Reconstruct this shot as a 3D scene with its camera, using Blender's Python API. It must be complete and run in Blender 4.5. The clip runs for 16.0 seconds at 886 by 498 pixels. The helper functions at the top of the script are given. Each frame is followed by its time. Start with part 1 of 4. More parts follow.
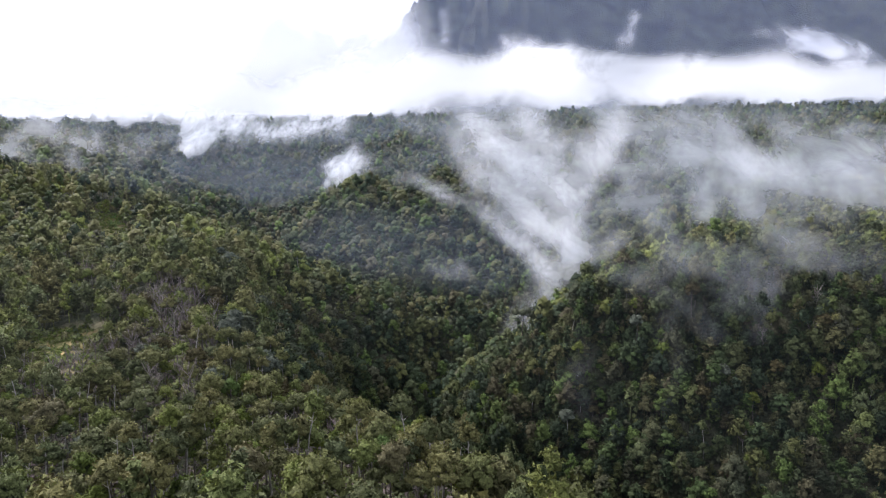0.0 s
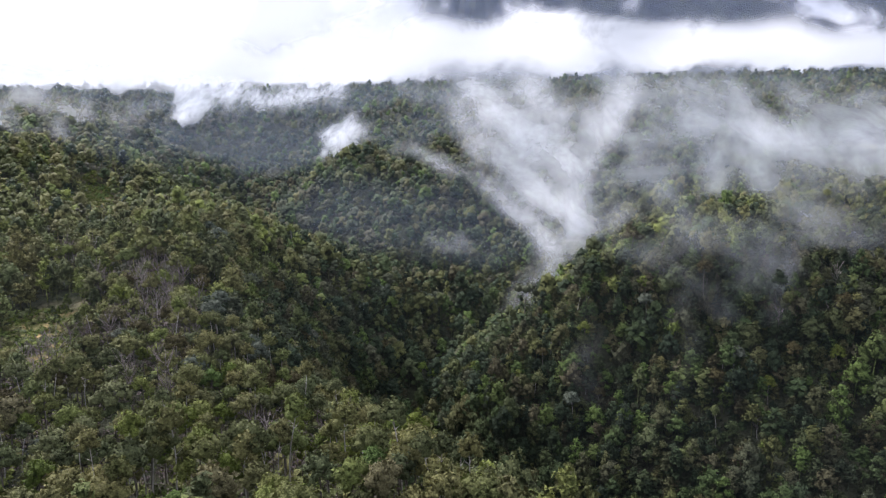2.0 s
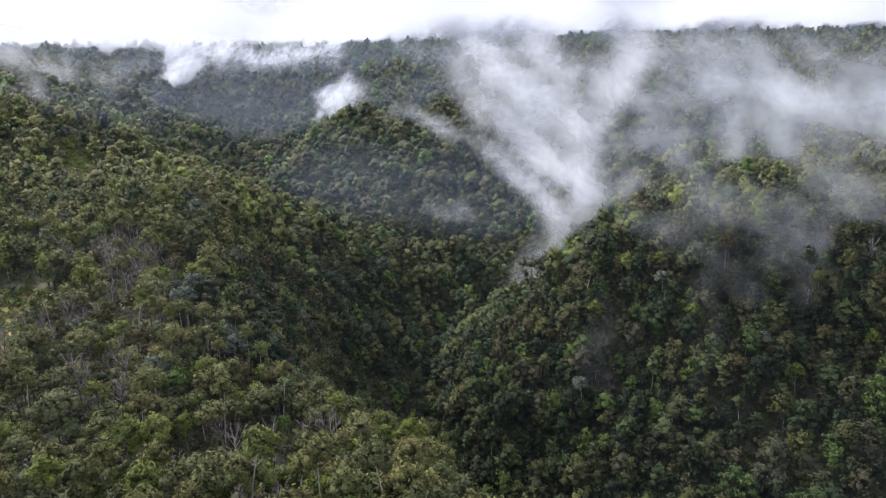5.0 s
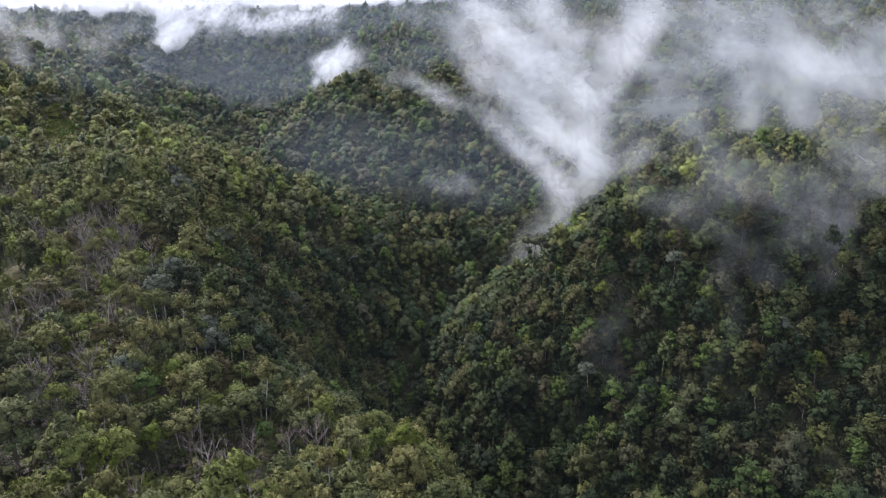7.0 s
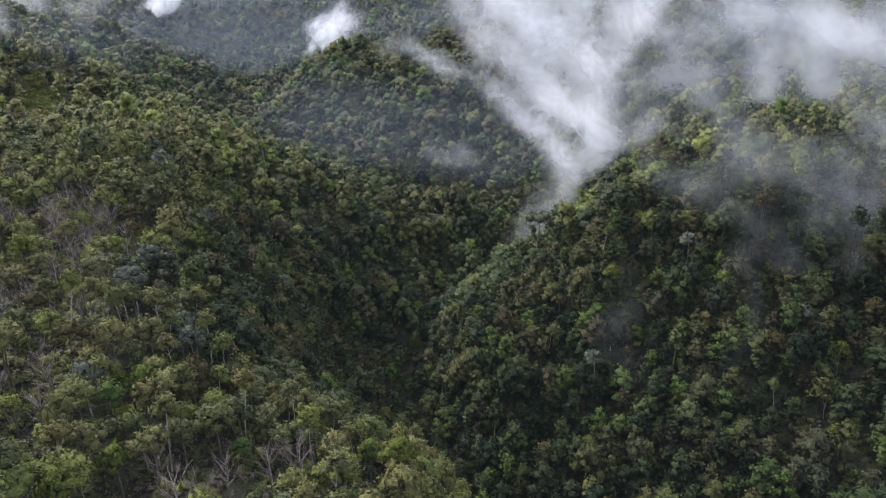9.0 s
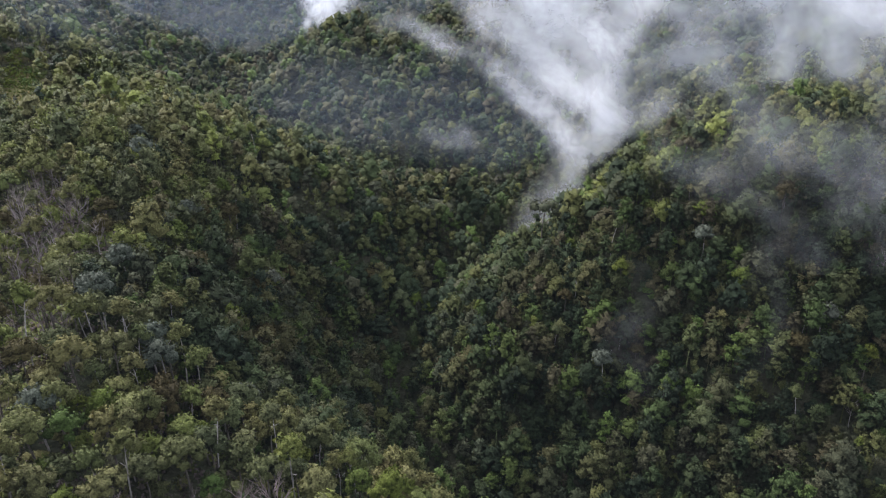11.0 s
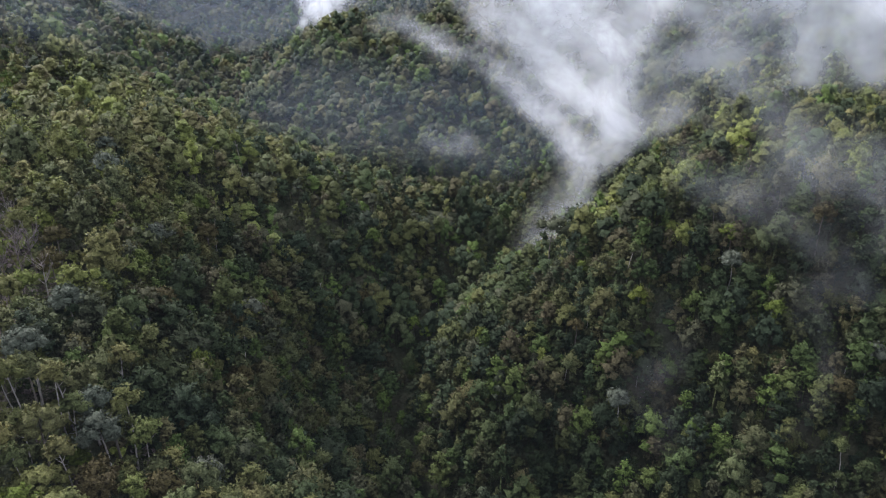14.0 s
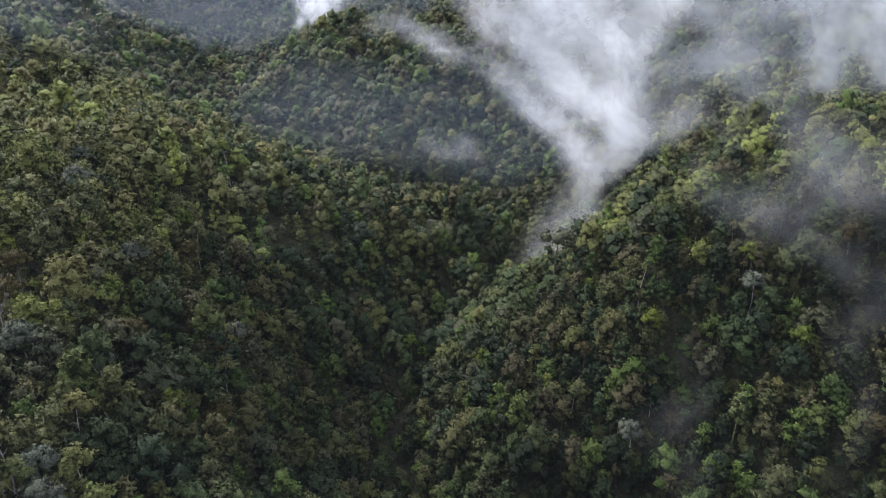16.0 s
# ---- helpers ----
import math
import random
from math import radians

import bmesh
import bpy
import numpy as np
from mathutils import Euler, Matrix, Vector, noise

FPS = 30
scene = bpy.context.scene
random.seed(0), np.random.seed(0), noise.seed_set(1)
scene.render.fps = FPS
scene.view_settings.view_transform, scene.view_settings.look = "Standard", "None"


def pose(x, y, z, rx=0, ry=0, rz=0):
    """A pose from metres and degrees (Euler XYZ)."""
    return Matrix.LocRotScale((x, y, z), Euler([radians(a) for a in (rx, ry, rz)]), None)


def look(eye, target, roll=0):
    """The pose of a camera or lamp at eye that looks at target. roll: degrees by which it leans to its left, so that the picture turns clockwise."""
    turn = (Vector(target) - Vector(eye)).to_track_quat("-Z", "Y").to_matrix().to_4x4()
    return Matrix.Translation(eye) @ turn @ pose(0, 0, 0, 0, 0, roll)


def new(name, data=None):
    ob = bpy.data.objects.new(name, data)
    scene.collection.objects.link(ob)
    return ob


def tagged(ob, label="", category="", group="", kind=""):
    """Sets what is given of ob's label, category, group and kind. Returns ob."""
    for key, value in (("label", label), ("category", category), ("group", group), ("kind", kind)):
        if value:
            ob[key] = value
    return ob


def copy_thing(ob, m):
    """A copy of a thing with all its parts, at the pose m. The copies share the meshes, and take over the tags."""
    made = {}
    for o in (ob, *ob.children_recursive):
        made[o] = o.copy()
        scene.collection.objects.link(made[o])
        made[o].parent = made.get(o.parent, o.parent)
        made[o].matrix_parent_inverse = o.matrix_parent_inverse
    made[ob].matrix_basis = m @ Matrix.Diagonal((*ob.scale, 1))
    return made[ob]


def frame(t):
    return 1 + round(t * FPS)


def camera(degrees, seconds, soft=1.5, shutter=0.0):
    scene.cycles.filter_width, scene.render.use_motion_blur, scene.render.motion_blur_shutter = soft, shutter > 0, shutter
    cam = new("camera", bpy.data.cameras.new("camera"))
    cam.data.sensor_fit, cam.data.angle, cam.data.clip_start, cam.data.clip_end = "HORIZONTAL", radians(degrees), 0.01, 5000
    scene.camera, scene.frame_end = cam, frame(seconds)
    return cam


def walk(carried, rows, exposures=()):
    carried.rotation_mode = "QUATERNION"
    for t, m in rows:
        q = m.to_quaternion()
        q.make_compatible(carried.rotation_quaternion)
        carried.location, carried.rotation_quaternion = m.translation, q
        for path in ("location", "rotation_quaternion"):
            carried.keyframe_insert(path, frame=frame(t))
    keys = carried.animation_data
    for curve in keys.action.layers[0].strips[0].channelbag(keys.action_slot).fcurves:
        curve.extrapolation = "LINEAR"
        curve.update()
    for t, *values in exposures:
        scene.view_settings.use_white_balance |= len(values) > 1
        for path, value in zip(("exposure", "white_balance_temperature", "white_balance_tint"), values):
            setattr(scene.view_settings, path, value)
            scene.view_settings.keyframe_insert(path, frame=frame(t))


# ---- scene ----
# ---------------------------------------------------------------- camera
cam = camera(69.0, 16.0, soft=1.2)
SPEED = 8.0
EYE = 150.0
# seconds, pitch below level, turn to the left (degrees)
TURNS = ((0, 9.13, 1.45), (0.5, 9.69, 1.45), (1, 10.37, 1.46), (1.5, 11.10, 1.46), (2, 11.85, 1.48), (2.5, 12.54, 1.48),
         (3, 12.97, 1.50), (3.5, 13.37, 1.52), (4, 13.92, 1.53), (4.5, 14.55, 1.54), (5.5, 15.97, 1.57), (6.5, 17.38, 1.60), (7, 18.09, 1.60), (7.5, 18.81, 1.61),
         (8, 19.54, 1.62), (8.5, 20.25, 1.63), (9, 20.96, 1.64), (9.8, 22.05, 1.66), (10.6, 22.83, 1.67), (11.5, 23.07, 1.69), (12.5, 23.11, 1.72),
         (13.5, 23.17, 1.76), (14.5, 23.22, 1.78), (16, 23.33, 1.79))
walk(cam, [(t, pose(0, SPEED * t, EYE, 90 - pitch, 0, turn)) for t, pitch, turn in TURNS], ((0, 0.52, 6020, 21), (16, 0.58, 6020, 20)))

# ---------------------------------------------------------------- sky and sun: a bright overcast morning
world = bpy.data.worlds.new("overcast_sky")
scene.world = world
world.use_nodes = True
wn, wl = world.node_tree.nodes, world.node_tree.links
wn.clear()
SUN_UP, SUN_ROUND = radians(37), radians(-43)
sky = wn.new("ShaderNodeTexSky")
sky.sky_type, sky.sun_disc, sky.sun_elevation, sky.sun_rotation = "NISHITA", False, SUN_UP, SUN_ROUND
clear_sky = wn.new("ShaderNodeBackground")
clear_sky.inputs["Strength"].default_value = 0.08
wl.new(sky.outputs[0], clear_sky.inputs["Color"])
cover = wn.new("ShaderNodeBackground")
cover.inputs["Color"].default_value = (0.90, 0.95, 1.0, 1)
way = wn.new("ShaderNodeTexCoord")
split = wn.new("ShaderNodeSeparateXYZ")
wl.new(way.outputs["Generated"], split.inputs[0])
dome = wn.new("ShaderNodeMapRange")   # overcast: three times as bright overhead as at the skyline
dome.inputs["From Min"].default_value, dome.inputs["From Max"].default_value = 0.0, 1.0
dome.inputs["To Min"].default_value, dome.inputs["To Max"].default_value = 0.85, 1.40
wl.new(split.outputs["Z"], dome.inputs["Value"])
wl.new(dome.outputs[0], cover.inputs["Strength"])
both = wn.new("ShaderNodeMixShader")
both.inputs[0].default_value = 0.9
wout = wn.new("ShaderNodeOutputWorld")
wl.new(clear_sky.outputs[0], both.inputs[1])
wl.new(cover.outputs[0], both.inputs[2])
wl.new(both.outputs[0], wout.inputs["Surface"])

sun = new("sun", bpy.data.lights.new("sun", "SUN"))
sun.data.energy, sun.data.angle, sun.data.color = 5.4, radians(12), (1.0, 0.96, 0.89)
sun.matrix_world = look((0, 0, 0), (-math.sin(SUN_ROUND) * math.cos(SUN_UP), -math.cos(SUN_ROUND) * math.cos(SUN_UP), -math.sin(SUN_UP))) @ Matrix.Identity(4)


# ---------------------------------------------------------------- materials
def material(name):
    m = bpy.data.materials.new(name)
    m.use_nodes = True
    m.node_tree.nodes.clear()
    return m, m.node_tree.nodes, m.node_tree.links


def ramp_node(nodes, stops):
    r = nodes.new("ShaderNodeValToRGB")
    while len(r.color_ramp.elements) < len(stops):
        r.color_ramp.elements.new(0.5)
    for e, (at, col) in zip(r.color_ramp.elements, stops):
        e.position, e.color = at, (*col, 1)
    return r


def math_node(nodes, links, op, a, b=None, clamp=False):
    n = nodes.new("ShaderNodeMath")
    n.operation, n.use_clamp = op, clamp
    for k, v in enumerate((a, b)):
        if v is None:
            continue
        if isinstance(v, (int, float)):
            n.inputs[k].default_value = v
        else:
            links.new(v, n.inputs[k])
    return n.outputs[0]


def foliage(name, stops, grain=2.2, through_light=0.14):
    """Leaves: one hue a tree (by the tree's tint and by object), broken up leaf clump by leaf clump."""
    m, n, l = material(name)
    tint = n.new("ShaderNodeAttribute")
    tint.attribute_name = "tint"
    info = n.new("ShaderNodeObjectInfo")
    t = math_node(n, l, "FRACT", math_node(n, l, "ADD", tint.outputs["Fac"], info.outputs["Random"]))
    hue = ramp_node(n, stops)
    l.new(t, hue.inputs[0])
    pos = n.new("ShaderNodeNewGeometry")
    fine = n.new("ShaderNodeTexNoise")
    fine.inputs["Scale"].default_value, fine.inputs["Detail"].default_value, fine.inputs["Roughness"].default_value = grain, 4, 0.65
    l.new(pos.outputs["Position"], fine.inputs["Vector"])
    broad = n.new("ShaderNodeTexNoise")
    broad.inputs["Scale"].default_value, broad.inputs["Detail"].default_value = 0.035, 2
    l.new(pos.outputs["Position"], broad.inputs["Vector"])
    gain = math_node(n, l, "ADD", math_node(n, l, "SUBTRACT", math_node(n, l, "MULTIPLY", fine.outputs["Fac"], 2.3), 0.44), math_node(n, l, "MULTIPLY", pos.outputs["Random Per Island"], 0.2))
    gain = math_node(n, l, "MULTIPLY", gain, math_node(n, l, "ADD", 0.62, math_node(n, l, "MULTIPLY", broad.outputs["Fac"], 0.95)))
    mul = n.new("ShaderNodeVectorMath")
    mul.operation = "SCALE"
    l.new(hue.outputs["Color"], mul.inputs[0])
    l.new(gain, mul.inputs["Scale"])
    skin = n.new("ShaderNodeBsdfPrincipled")
    skin.inputs["Roughness"].default_value = 0.8
    skin.inputs["Specular IOR Level"].default_value = 0.1
    ruffle = n.new("ShaderNodeBump")
    ruffle.inputs["Strength"].default_value, ruffle.inputs["Distance"].default_value = 1.0, 0.8
    l.new(fine.outputs["Fac"], ruffle.inputs["Height"])
    l.new(ruffle.outputs[0], skin.inputs["Normal"])
    l.new(mul.outputs[0], skin.inputs["Base Color"])
    glow = n.new("ShaderNodeBsdfTranslucent")
    l.new(mul.outputs[0], glow.inputs["Color"])
    mix = n.new("ShaderNodeMixShader")
    mix.inputs[0].default_value = through_light
    l.new(skin.outputs[0], mix.inputs[1])
    l.new(glow.outputs[0], mix.inputs[2])
    out = n.new("ShaderNodeOutputMaterial")
    l.new(mix.outputs[0], out.inputs["Surface"])
    return m


def bark(name, dark, light):
    m, n, l = material(name)
    pos = n.new("ShaderNodeNewGeometry")
    stretch = n.new("ShaderNodeMapping")
    stretch.inputs["Scale"].default_value = (3.0, 3.0, 0.6)
    l.new(pos.outputs["Position"], stretch.inputs["Vector"])
    tex = n.new("ShaderNodeTexNoise")
    tex.inputs["Scale"].default_value, tex.inputs["Detail"].default_value = 1.4, 4
    l.new(stretch.outputs[0], tex.inputs["Vector"])
    col = ramp_node(n, ((0.3, dark), (0.7, light)))
    l.new(tex.outputs["Fac"], col.inputs[0])
    bump = n.new("ShaderNodeBump")
    bump.inputs["Strength"].default_value = 0.5
    l.new(tex.outputs["Fac"], bump.inputs["Height"])
    skin = n.new("ShaderNodeBsdfPrincipled")
    skin.inputs["Roughness"].default_value = 0.9
    l.new(col.outputs["Color"], skin.inputs["Base Color"])
    l.new(bump.outputs[0], skin.inputs["Normal"])
    out = n.new("ShaderNodeOutputMaterial")
    l.new(skin.outputs[0], out.inputs["Surface"])
    return m


def mist_material(name, scale, low, high, peak, warp=1.0, colour=(0.93, 0.95, 0.97), flow=30.0, streak=1.0):
    """Drifting water droplets: soft density on a curved sheet, torn into shreds by noise that is drawn out along the flow (degrees below level)."""
    m, n, l = material(name)
    pos = n.new("ShaderNodeNewGeometry")
    stretch = n.new("ShaderNodeMapping")
    stretch.vector_type = "TEXTURE"
    stretch.inputs["Rotation"].default_value = (0, radians(flow), 0)
    stretch.inputs["Scale"].default_value = (streak, 1, 1)
    l.new(pos.outputs["Position"], stretch.inputs["Vector"])
    tex = n.new("ShaderNodeTexNoise")
    tex.inputs["Scale"].default_value, tex.inputs["Detail"].default_value = scale, 7
    tex.inputs["Roughness"].default_value, tex.inputs["Distortion"].default_value = 0.6, warp
    l.new(stretch.outputs[0], tex.inputs["Vector"])
    dens = n.new("ShaderNodeAttribute")
    dens.attribute_name = "wetness"
    # shreds where the noise plus the sheet's own density rises over the threshold
    body = math_node(n, l, "ADD", tex.outputs["Fac"], math_node(n, l, "MULTIPLY", math_node(n, l, "SUBTRACT", dens.outputs["Fac"], 0.5), 0.55))
    wisp = n.new("ShaderNodeMapRange")
    wisp.interpolation_type = "SMOOTHSTEP"
    wisp.inputs["From Min"].default_value, wisp.inputs["From Max"].default_value = low, high
    l.new(body, wisp.inputs["Value"])
    soft = n.new("ShaderNodeMapRange")
    soft.interpolation_type = "SMOOTHSTEP"
    soft.inputs["From Max"].default_value = 0.95
    l.new(dens.outputs["Fac"], soft.inputs["Value"])
    a = math_node(n, l, "MULTIPLY", math_node(n, l, "MULTIPLY", wisp.outputs[0], soft.outputs[0]), peak, clamp=True)
    white = n.new("ShaderNodeBsdfDiffuse")
    white.inputs["Color"].default_value = (*colour, 1)
    back = n.new("ShaderNodeBsdfTranslucent")
    back.inputs["Color"].default_value = (*colour, 1)
    half = n.new("ShaderNodeMixShader")
    l.new(white.outputs[0], half.inputs[1])
    l.new(back.outputs[0], half.inputs[2])
    clear = n.new("ShaderNodeBsdfTransparent")
    mix = n.new("ShaderNodeMixShader")
    l.new(a, mix.inputs[0])
    l.new(clear.outputs[0], mix.inputs[1])
    l.new(half.outputs[0], mix.inputs[2])
    out = n.new("ShaderNodeOutputMaterial")
    l.new(mix.outputs[0], out.inputs["Surface"])
    return m


GREENS = ((0.0, (0.022, 0.034, 0.018)), (0.14, (0.046, 0.064, 0.028)), (0.26, (0.104, 0.112, 0.036)), (0.38, (0.030, 0.046, 0.025)), (0.50, (0.064, 0.088, 0.034)),
          (0.62, (0.108, 0.104, 0.042)), (0.72, (0.036, 0.052, 0.029)), (0.82, (0.092, 0.138, 0.032)), (0.91, (0.088, 0.078, 0.040)), (1.0, (0.066, 0.082, 0.046)))
LEAF = foliage("forest_leaves", GREENS)
# olive of the spur's trees, raised in brightness for its open light
LEAF_OLIVE = foliage("lightened_olive_leaves", ((0.0, (0.074, 0.090, 0.040)), (0.25, (0.128, 0.138, 0.046)), (0.5, (0.166, 0.156, 0.058)), (0.7, (0.096, 0.116, 0.052)), (0.88, (0.160, 0.190, 0.042)), (1.0, (0.132, 0.120, 0.058))))
LEAF_BRIGHT = foliage("young_bright_leaves", ((0.0, (0.085, 0.120, 0.022)), (0.5, (0.11, 0.13, 0.022)), (1.0, (0.075, 0.120, 0.03))))
LEAF_PALE = foliage("pale_grey_leaves", ((0.0, (0.085, 0.105, 0.075)), (1.0, (0.11, 0.12, 0.085))))
LEAF_RUST = foliage("olive_brown_leaves", ((0.0, (0.060, 0.050, 0.020)), (1.0, (0.075, 0.066, 0.024))))
TWIG = foliage("bare_twigs", ((0.0, (0.19, 0.15, 0.142)), (1.0, (0.27, 0.235, 0.22))), 0.8, 0.0)
BRUSH = foliage("dry_brush", ((0.0, (0.135, 0.104, 0.096)), (0.6, (0.180, 0.148, 0.134)), (1.0, (0.104, 0.096, 0.066))))
BARK = bark("mossy_bark", (0.045, 0.038, 0.028), (0.16, 0.14, 0.115))
BARK_PALE = bark("pale_bark", (0.16, 0.145, 0.125), (0.36, 0.34, 0.31))


def ground_material():
    m, n, l = material("forest_floor")
    pos = n.new("ShaderNodeNewGeometry")
    tone = n.new("ShaderNodeTexNoise")
    tone.inputs["Scale"].default_value, tone.inputs["Detail"].default_value, tone.inputs["Roughness"].default_value = 0.14, 9, 0.68
    l.new(pos.outputs["Position"], tone.inputs["Vector"])
    floor_col = ramp_node(n, ((0.3, (0.024, 0.030, 0.017)), (0.5, (0.040, 0.044, 0.024)), (0.7, (0.060, 0.056, 0.036))))
    l.new(tone.outputs["Fac"], floor_col.inputs[0])
    grass_col = ramp_node(n, ((0.3, (0.080, 0.100, 0.034)), (0.50, (0.150, 0.138, 0.052)), (0.66, (0.300, 0.215, 0.090))))
    l.new(tone.outputs["Fac"], grass_col.inputs[0])
    open_ = n.new("ShaderNodeAttribute")
    open_.attribute_name = "grass"
    mix = n.new("ShaderNodeMix")
    mix.data_type = "RGBA"
    l.new(open_.outputs["Fac"], mix.inputs["Factor"])
    l.new(floor_col.outputs["Color"], mix.inputs["A"])
    l.new(grass_col.outputs["Color"], mix.inputs["B"])
    stand_ = n.new("ShaderNodeTexNoise")
    stand_.inputs["Scale"].default_value, stand_.inputs["Detail"].default_value, stand_.inputs["Roughness"].default_value = 0.011, 9, 0.7
    l.new(pos.outputs["Position"], stand_.inputs["Vector"])
    tone_of = n.new("ShaderNodeMapRange")
    tone_of.inputs["From Min"].default_value, tone_of.inputs["From Max"].default_value = 0.3, 0.7
    tone_of.inputs["To Min"].default_value, tone_of.inputs["To Max"].default_value = 0.3, 1.7
    l.new(stand_.outputs["Fac"], tone_of.inputs["Value"])
    patchy = n.new("ShaderNodeVectorMath")
    patchy.operation = "SCALE"
    l.new(mix.outputs["Result"], patchy.inputs[0])
    l.new(tone_of.outputs[0], patchy.inputs["Scale"])
    clump = n.new("ShaderNodeTexVoronoi")
    clump.inputs["Scale"].default_value = 0.16
    l.new(pos.outputs["Position"], clump.inputs["Vector"])
    bump = n.new("ShaderNodeBump")
    bump.inputs["Strength"].default_value, bump.inputs["Distance"].default_value = 0.9, 4.0
    bump.invert = True
    rugged = n.new("ShaderNodeMath")
    rugged.operation = "SUBTRACT"
    l.new(clump.outputs["Distance"], rugged.inputs[0])
    l.new(tone.outputs["Fac"], rugged.inputs[1])
    l.new(rugged.outputs[0], bump.inputs["Height"])
    skin = n.new("ShaderNodeBsdfPrincipled")
    skin.inputs["Roughness"].default_value = 0.95
    skin.inputs["Specular IOR Level"].default_value = 0.1
    l.new(patchy.outputs[0], skin.inputs["Base Color"])
    l.new(bump.outputs[0], skin.inputs["Normal"])
    out = n.new("ShaderNodeOutputMaterial")
    l.new(skin.outputs[0], out.inputs["Surface"])
    return m


GROUND = ground_material()

# ---------------------------------------------------------------- the land: ridges and ravines, (x, y, z of the ground)
SPUR_CREST = ((60, 50, 62), (12, 130, 64), (-20, 150, 66), (-52, 156, 72), (-70, 177, 75), (-76, 207, 75), (-82, 230, 75), (-87, 250, 75), (-95, 274, 79), (-104, 290, 80), (-116, 330, 82), (-126, 372, 84), (-111, 386, 74), (-90, 392, 57), (-60, 392, 46), (-28, 438, 32), (10, 445, 27))
WALL_TOP = ((-8, 168, 58), (-20, 180, 57), (-37, 183, 61), (-57, 192, 67), (-67, 214, 68), (-74, 254, 64), (-84, 282, 63), (-92, 300, 63), (-98, 340, 62), (-86, 376, 54))
WALL_MID = ((2, 195, 30), (-24, 206, 38), (-49, 235, 39), (-60, 252, 44), (-64, 283, 40), (-72, 299, 43), (-68, 330, 36), (-56, 358, 32), (-42, 374, 30), (-16, 410, 18))
WALL_FOOT = ((0, 224, 2), (-26, 246, 4), (-40, 270, 2), (-44, 291, 0), (-52, 300, 6), (-50, 338, 14), (-30, 366, 8))
RAVINE = ((24, 470, 8), (8, 412, 8), (-8, 384, 2), (-18, 354, 0), (-24, 330, -9), (-24, 312, -13), (-12, 280, -18), (8, 250, -24), (25, 200, -32), (70, 100, -40), (140, 40, -46))
RIGHT_TOE = ((0, 326, 12), (3, 308, 8), (8, 294, 4), (18, 284, 6), (33, 276, 6), (52, 262, 2), (78, 240, 5), (108, 218, 14), (160, 205, 22), (230, 200, 26))
RIGHT_MID = ((14, 338, 22), (26, 332, 27), (40, 305, 30), (65, 284, 20), (80, 273, 29), (102, 266, 42), (120, 260, 39), (150, 258, 43), (200, 250, 44), (260, 240, 46))
RIGHT_FOOT = ((110, 150, -25), (170, 150, -8), (250, 140, 0))
RIGHT_CREST = ((16, 380, 14), (28, 362, 30), (37, 352, 40), (48, 330, 42), (59, 316, 63), (77, 311, 68), (94, 294, 61), (127, 288, 66), (149, 284, 70), (205, 284, 70), (280, 275, 68))
PLATEAU = ((64, 348, 62), (84, 345, 70), (112, 336, 76), (133, 411, 81), (180, 430, 84), (300, 560, 95), (436, 766, 120), (430, 900, 140), (256, 991, 163), (500, 1100, 172), (800, 1150, 180))
PLATEAU_EDGE = ((28, 405, 10), (56, 410, 24), (84, 470, 40), (104, 560, 60))
SHELF = ((-95, 120, 72), (-100, 165, 74), (-122, 230, 71), (-155, 250, 76), (-184, 296, 80), (-184, 400, 86), (-206, 425, 83), (-236, 430, 77), (-242, 465, 87), (-262, 523, 104), (-370, 650, 114), (-440, 830, 126), (-600, 900, 150))
SPUR_BACK = ((-146, 427, 76), (-176, 520, 62), (-225, 600, 52))
BACK_VALLEY = ((24, 470, 8), (-30, 498, 14), (-110, 560, 24), (-190, 640, 32), (-200, 725, 31), (-234, 775, 35), (-262, 880, 52), (-290, 965, 62), (-374, 960, 66))
HILL_LEFT = ((-152, 640, 50), (-150, 700, 74), (-138, 752, 90), (-126, 778, 98))
HILL = ((-126, 778, 98), (-90, 722, 72), (-44, 684, 66), (-66, 600, 50), (-48, 560, 37), (-28, 534, 28))
HILL_SIDE = ((-44, 684, 66), (-6, 620, 42), (27, 555, 21))
HILL_BACK = ((-126, 790, 96), (-70, 850, 92), (-20, 960, 120))
GORGE_HEAD = ((34, 500, 12), (40, 580, 34), (70, 700, 74))
BACK_RIDGE = ((-900, 1500, 194), (-700, 1444, 192), (-506, 1268, 152), (-400, 1150, 143), (-330, 1120, 128), (-213, 1155, 148), (-151, 1204, 161), (20, 1260, 180), (256, 1300, 195), (700, 1400, 214), (1200, 1500, 230))
HOLLOW = ((-300, 1060, 100), (-440, 1060, 100))
FAR_LEFT = ((-1500, 1500, 190), (-900, 900, 170), (-600, 500, 130), (-400, 200, 95), (-300, 0, 75))
FAR_RIGHT = ((1300, 1300, 190), (800, 800, 150), (500, 450, 90), (380, 250, 66), (330, 60, 20))
NEAR = ((-300, -300, 60), (0, -250, 40), (300, -250, 0))
RIDGE_SPUR = ((-398, 1150, 143), (-345, 1030, 112), (-318, 930, 82))
MID_SPUR = ((-213, 1155, 148), (-176, 1020, 110), (-190, 920, 78), (-205, 850, 60))
SHELF_SPUR = ((-440, 830, 126), (-350, 770, 92), (-285, 715, 58))
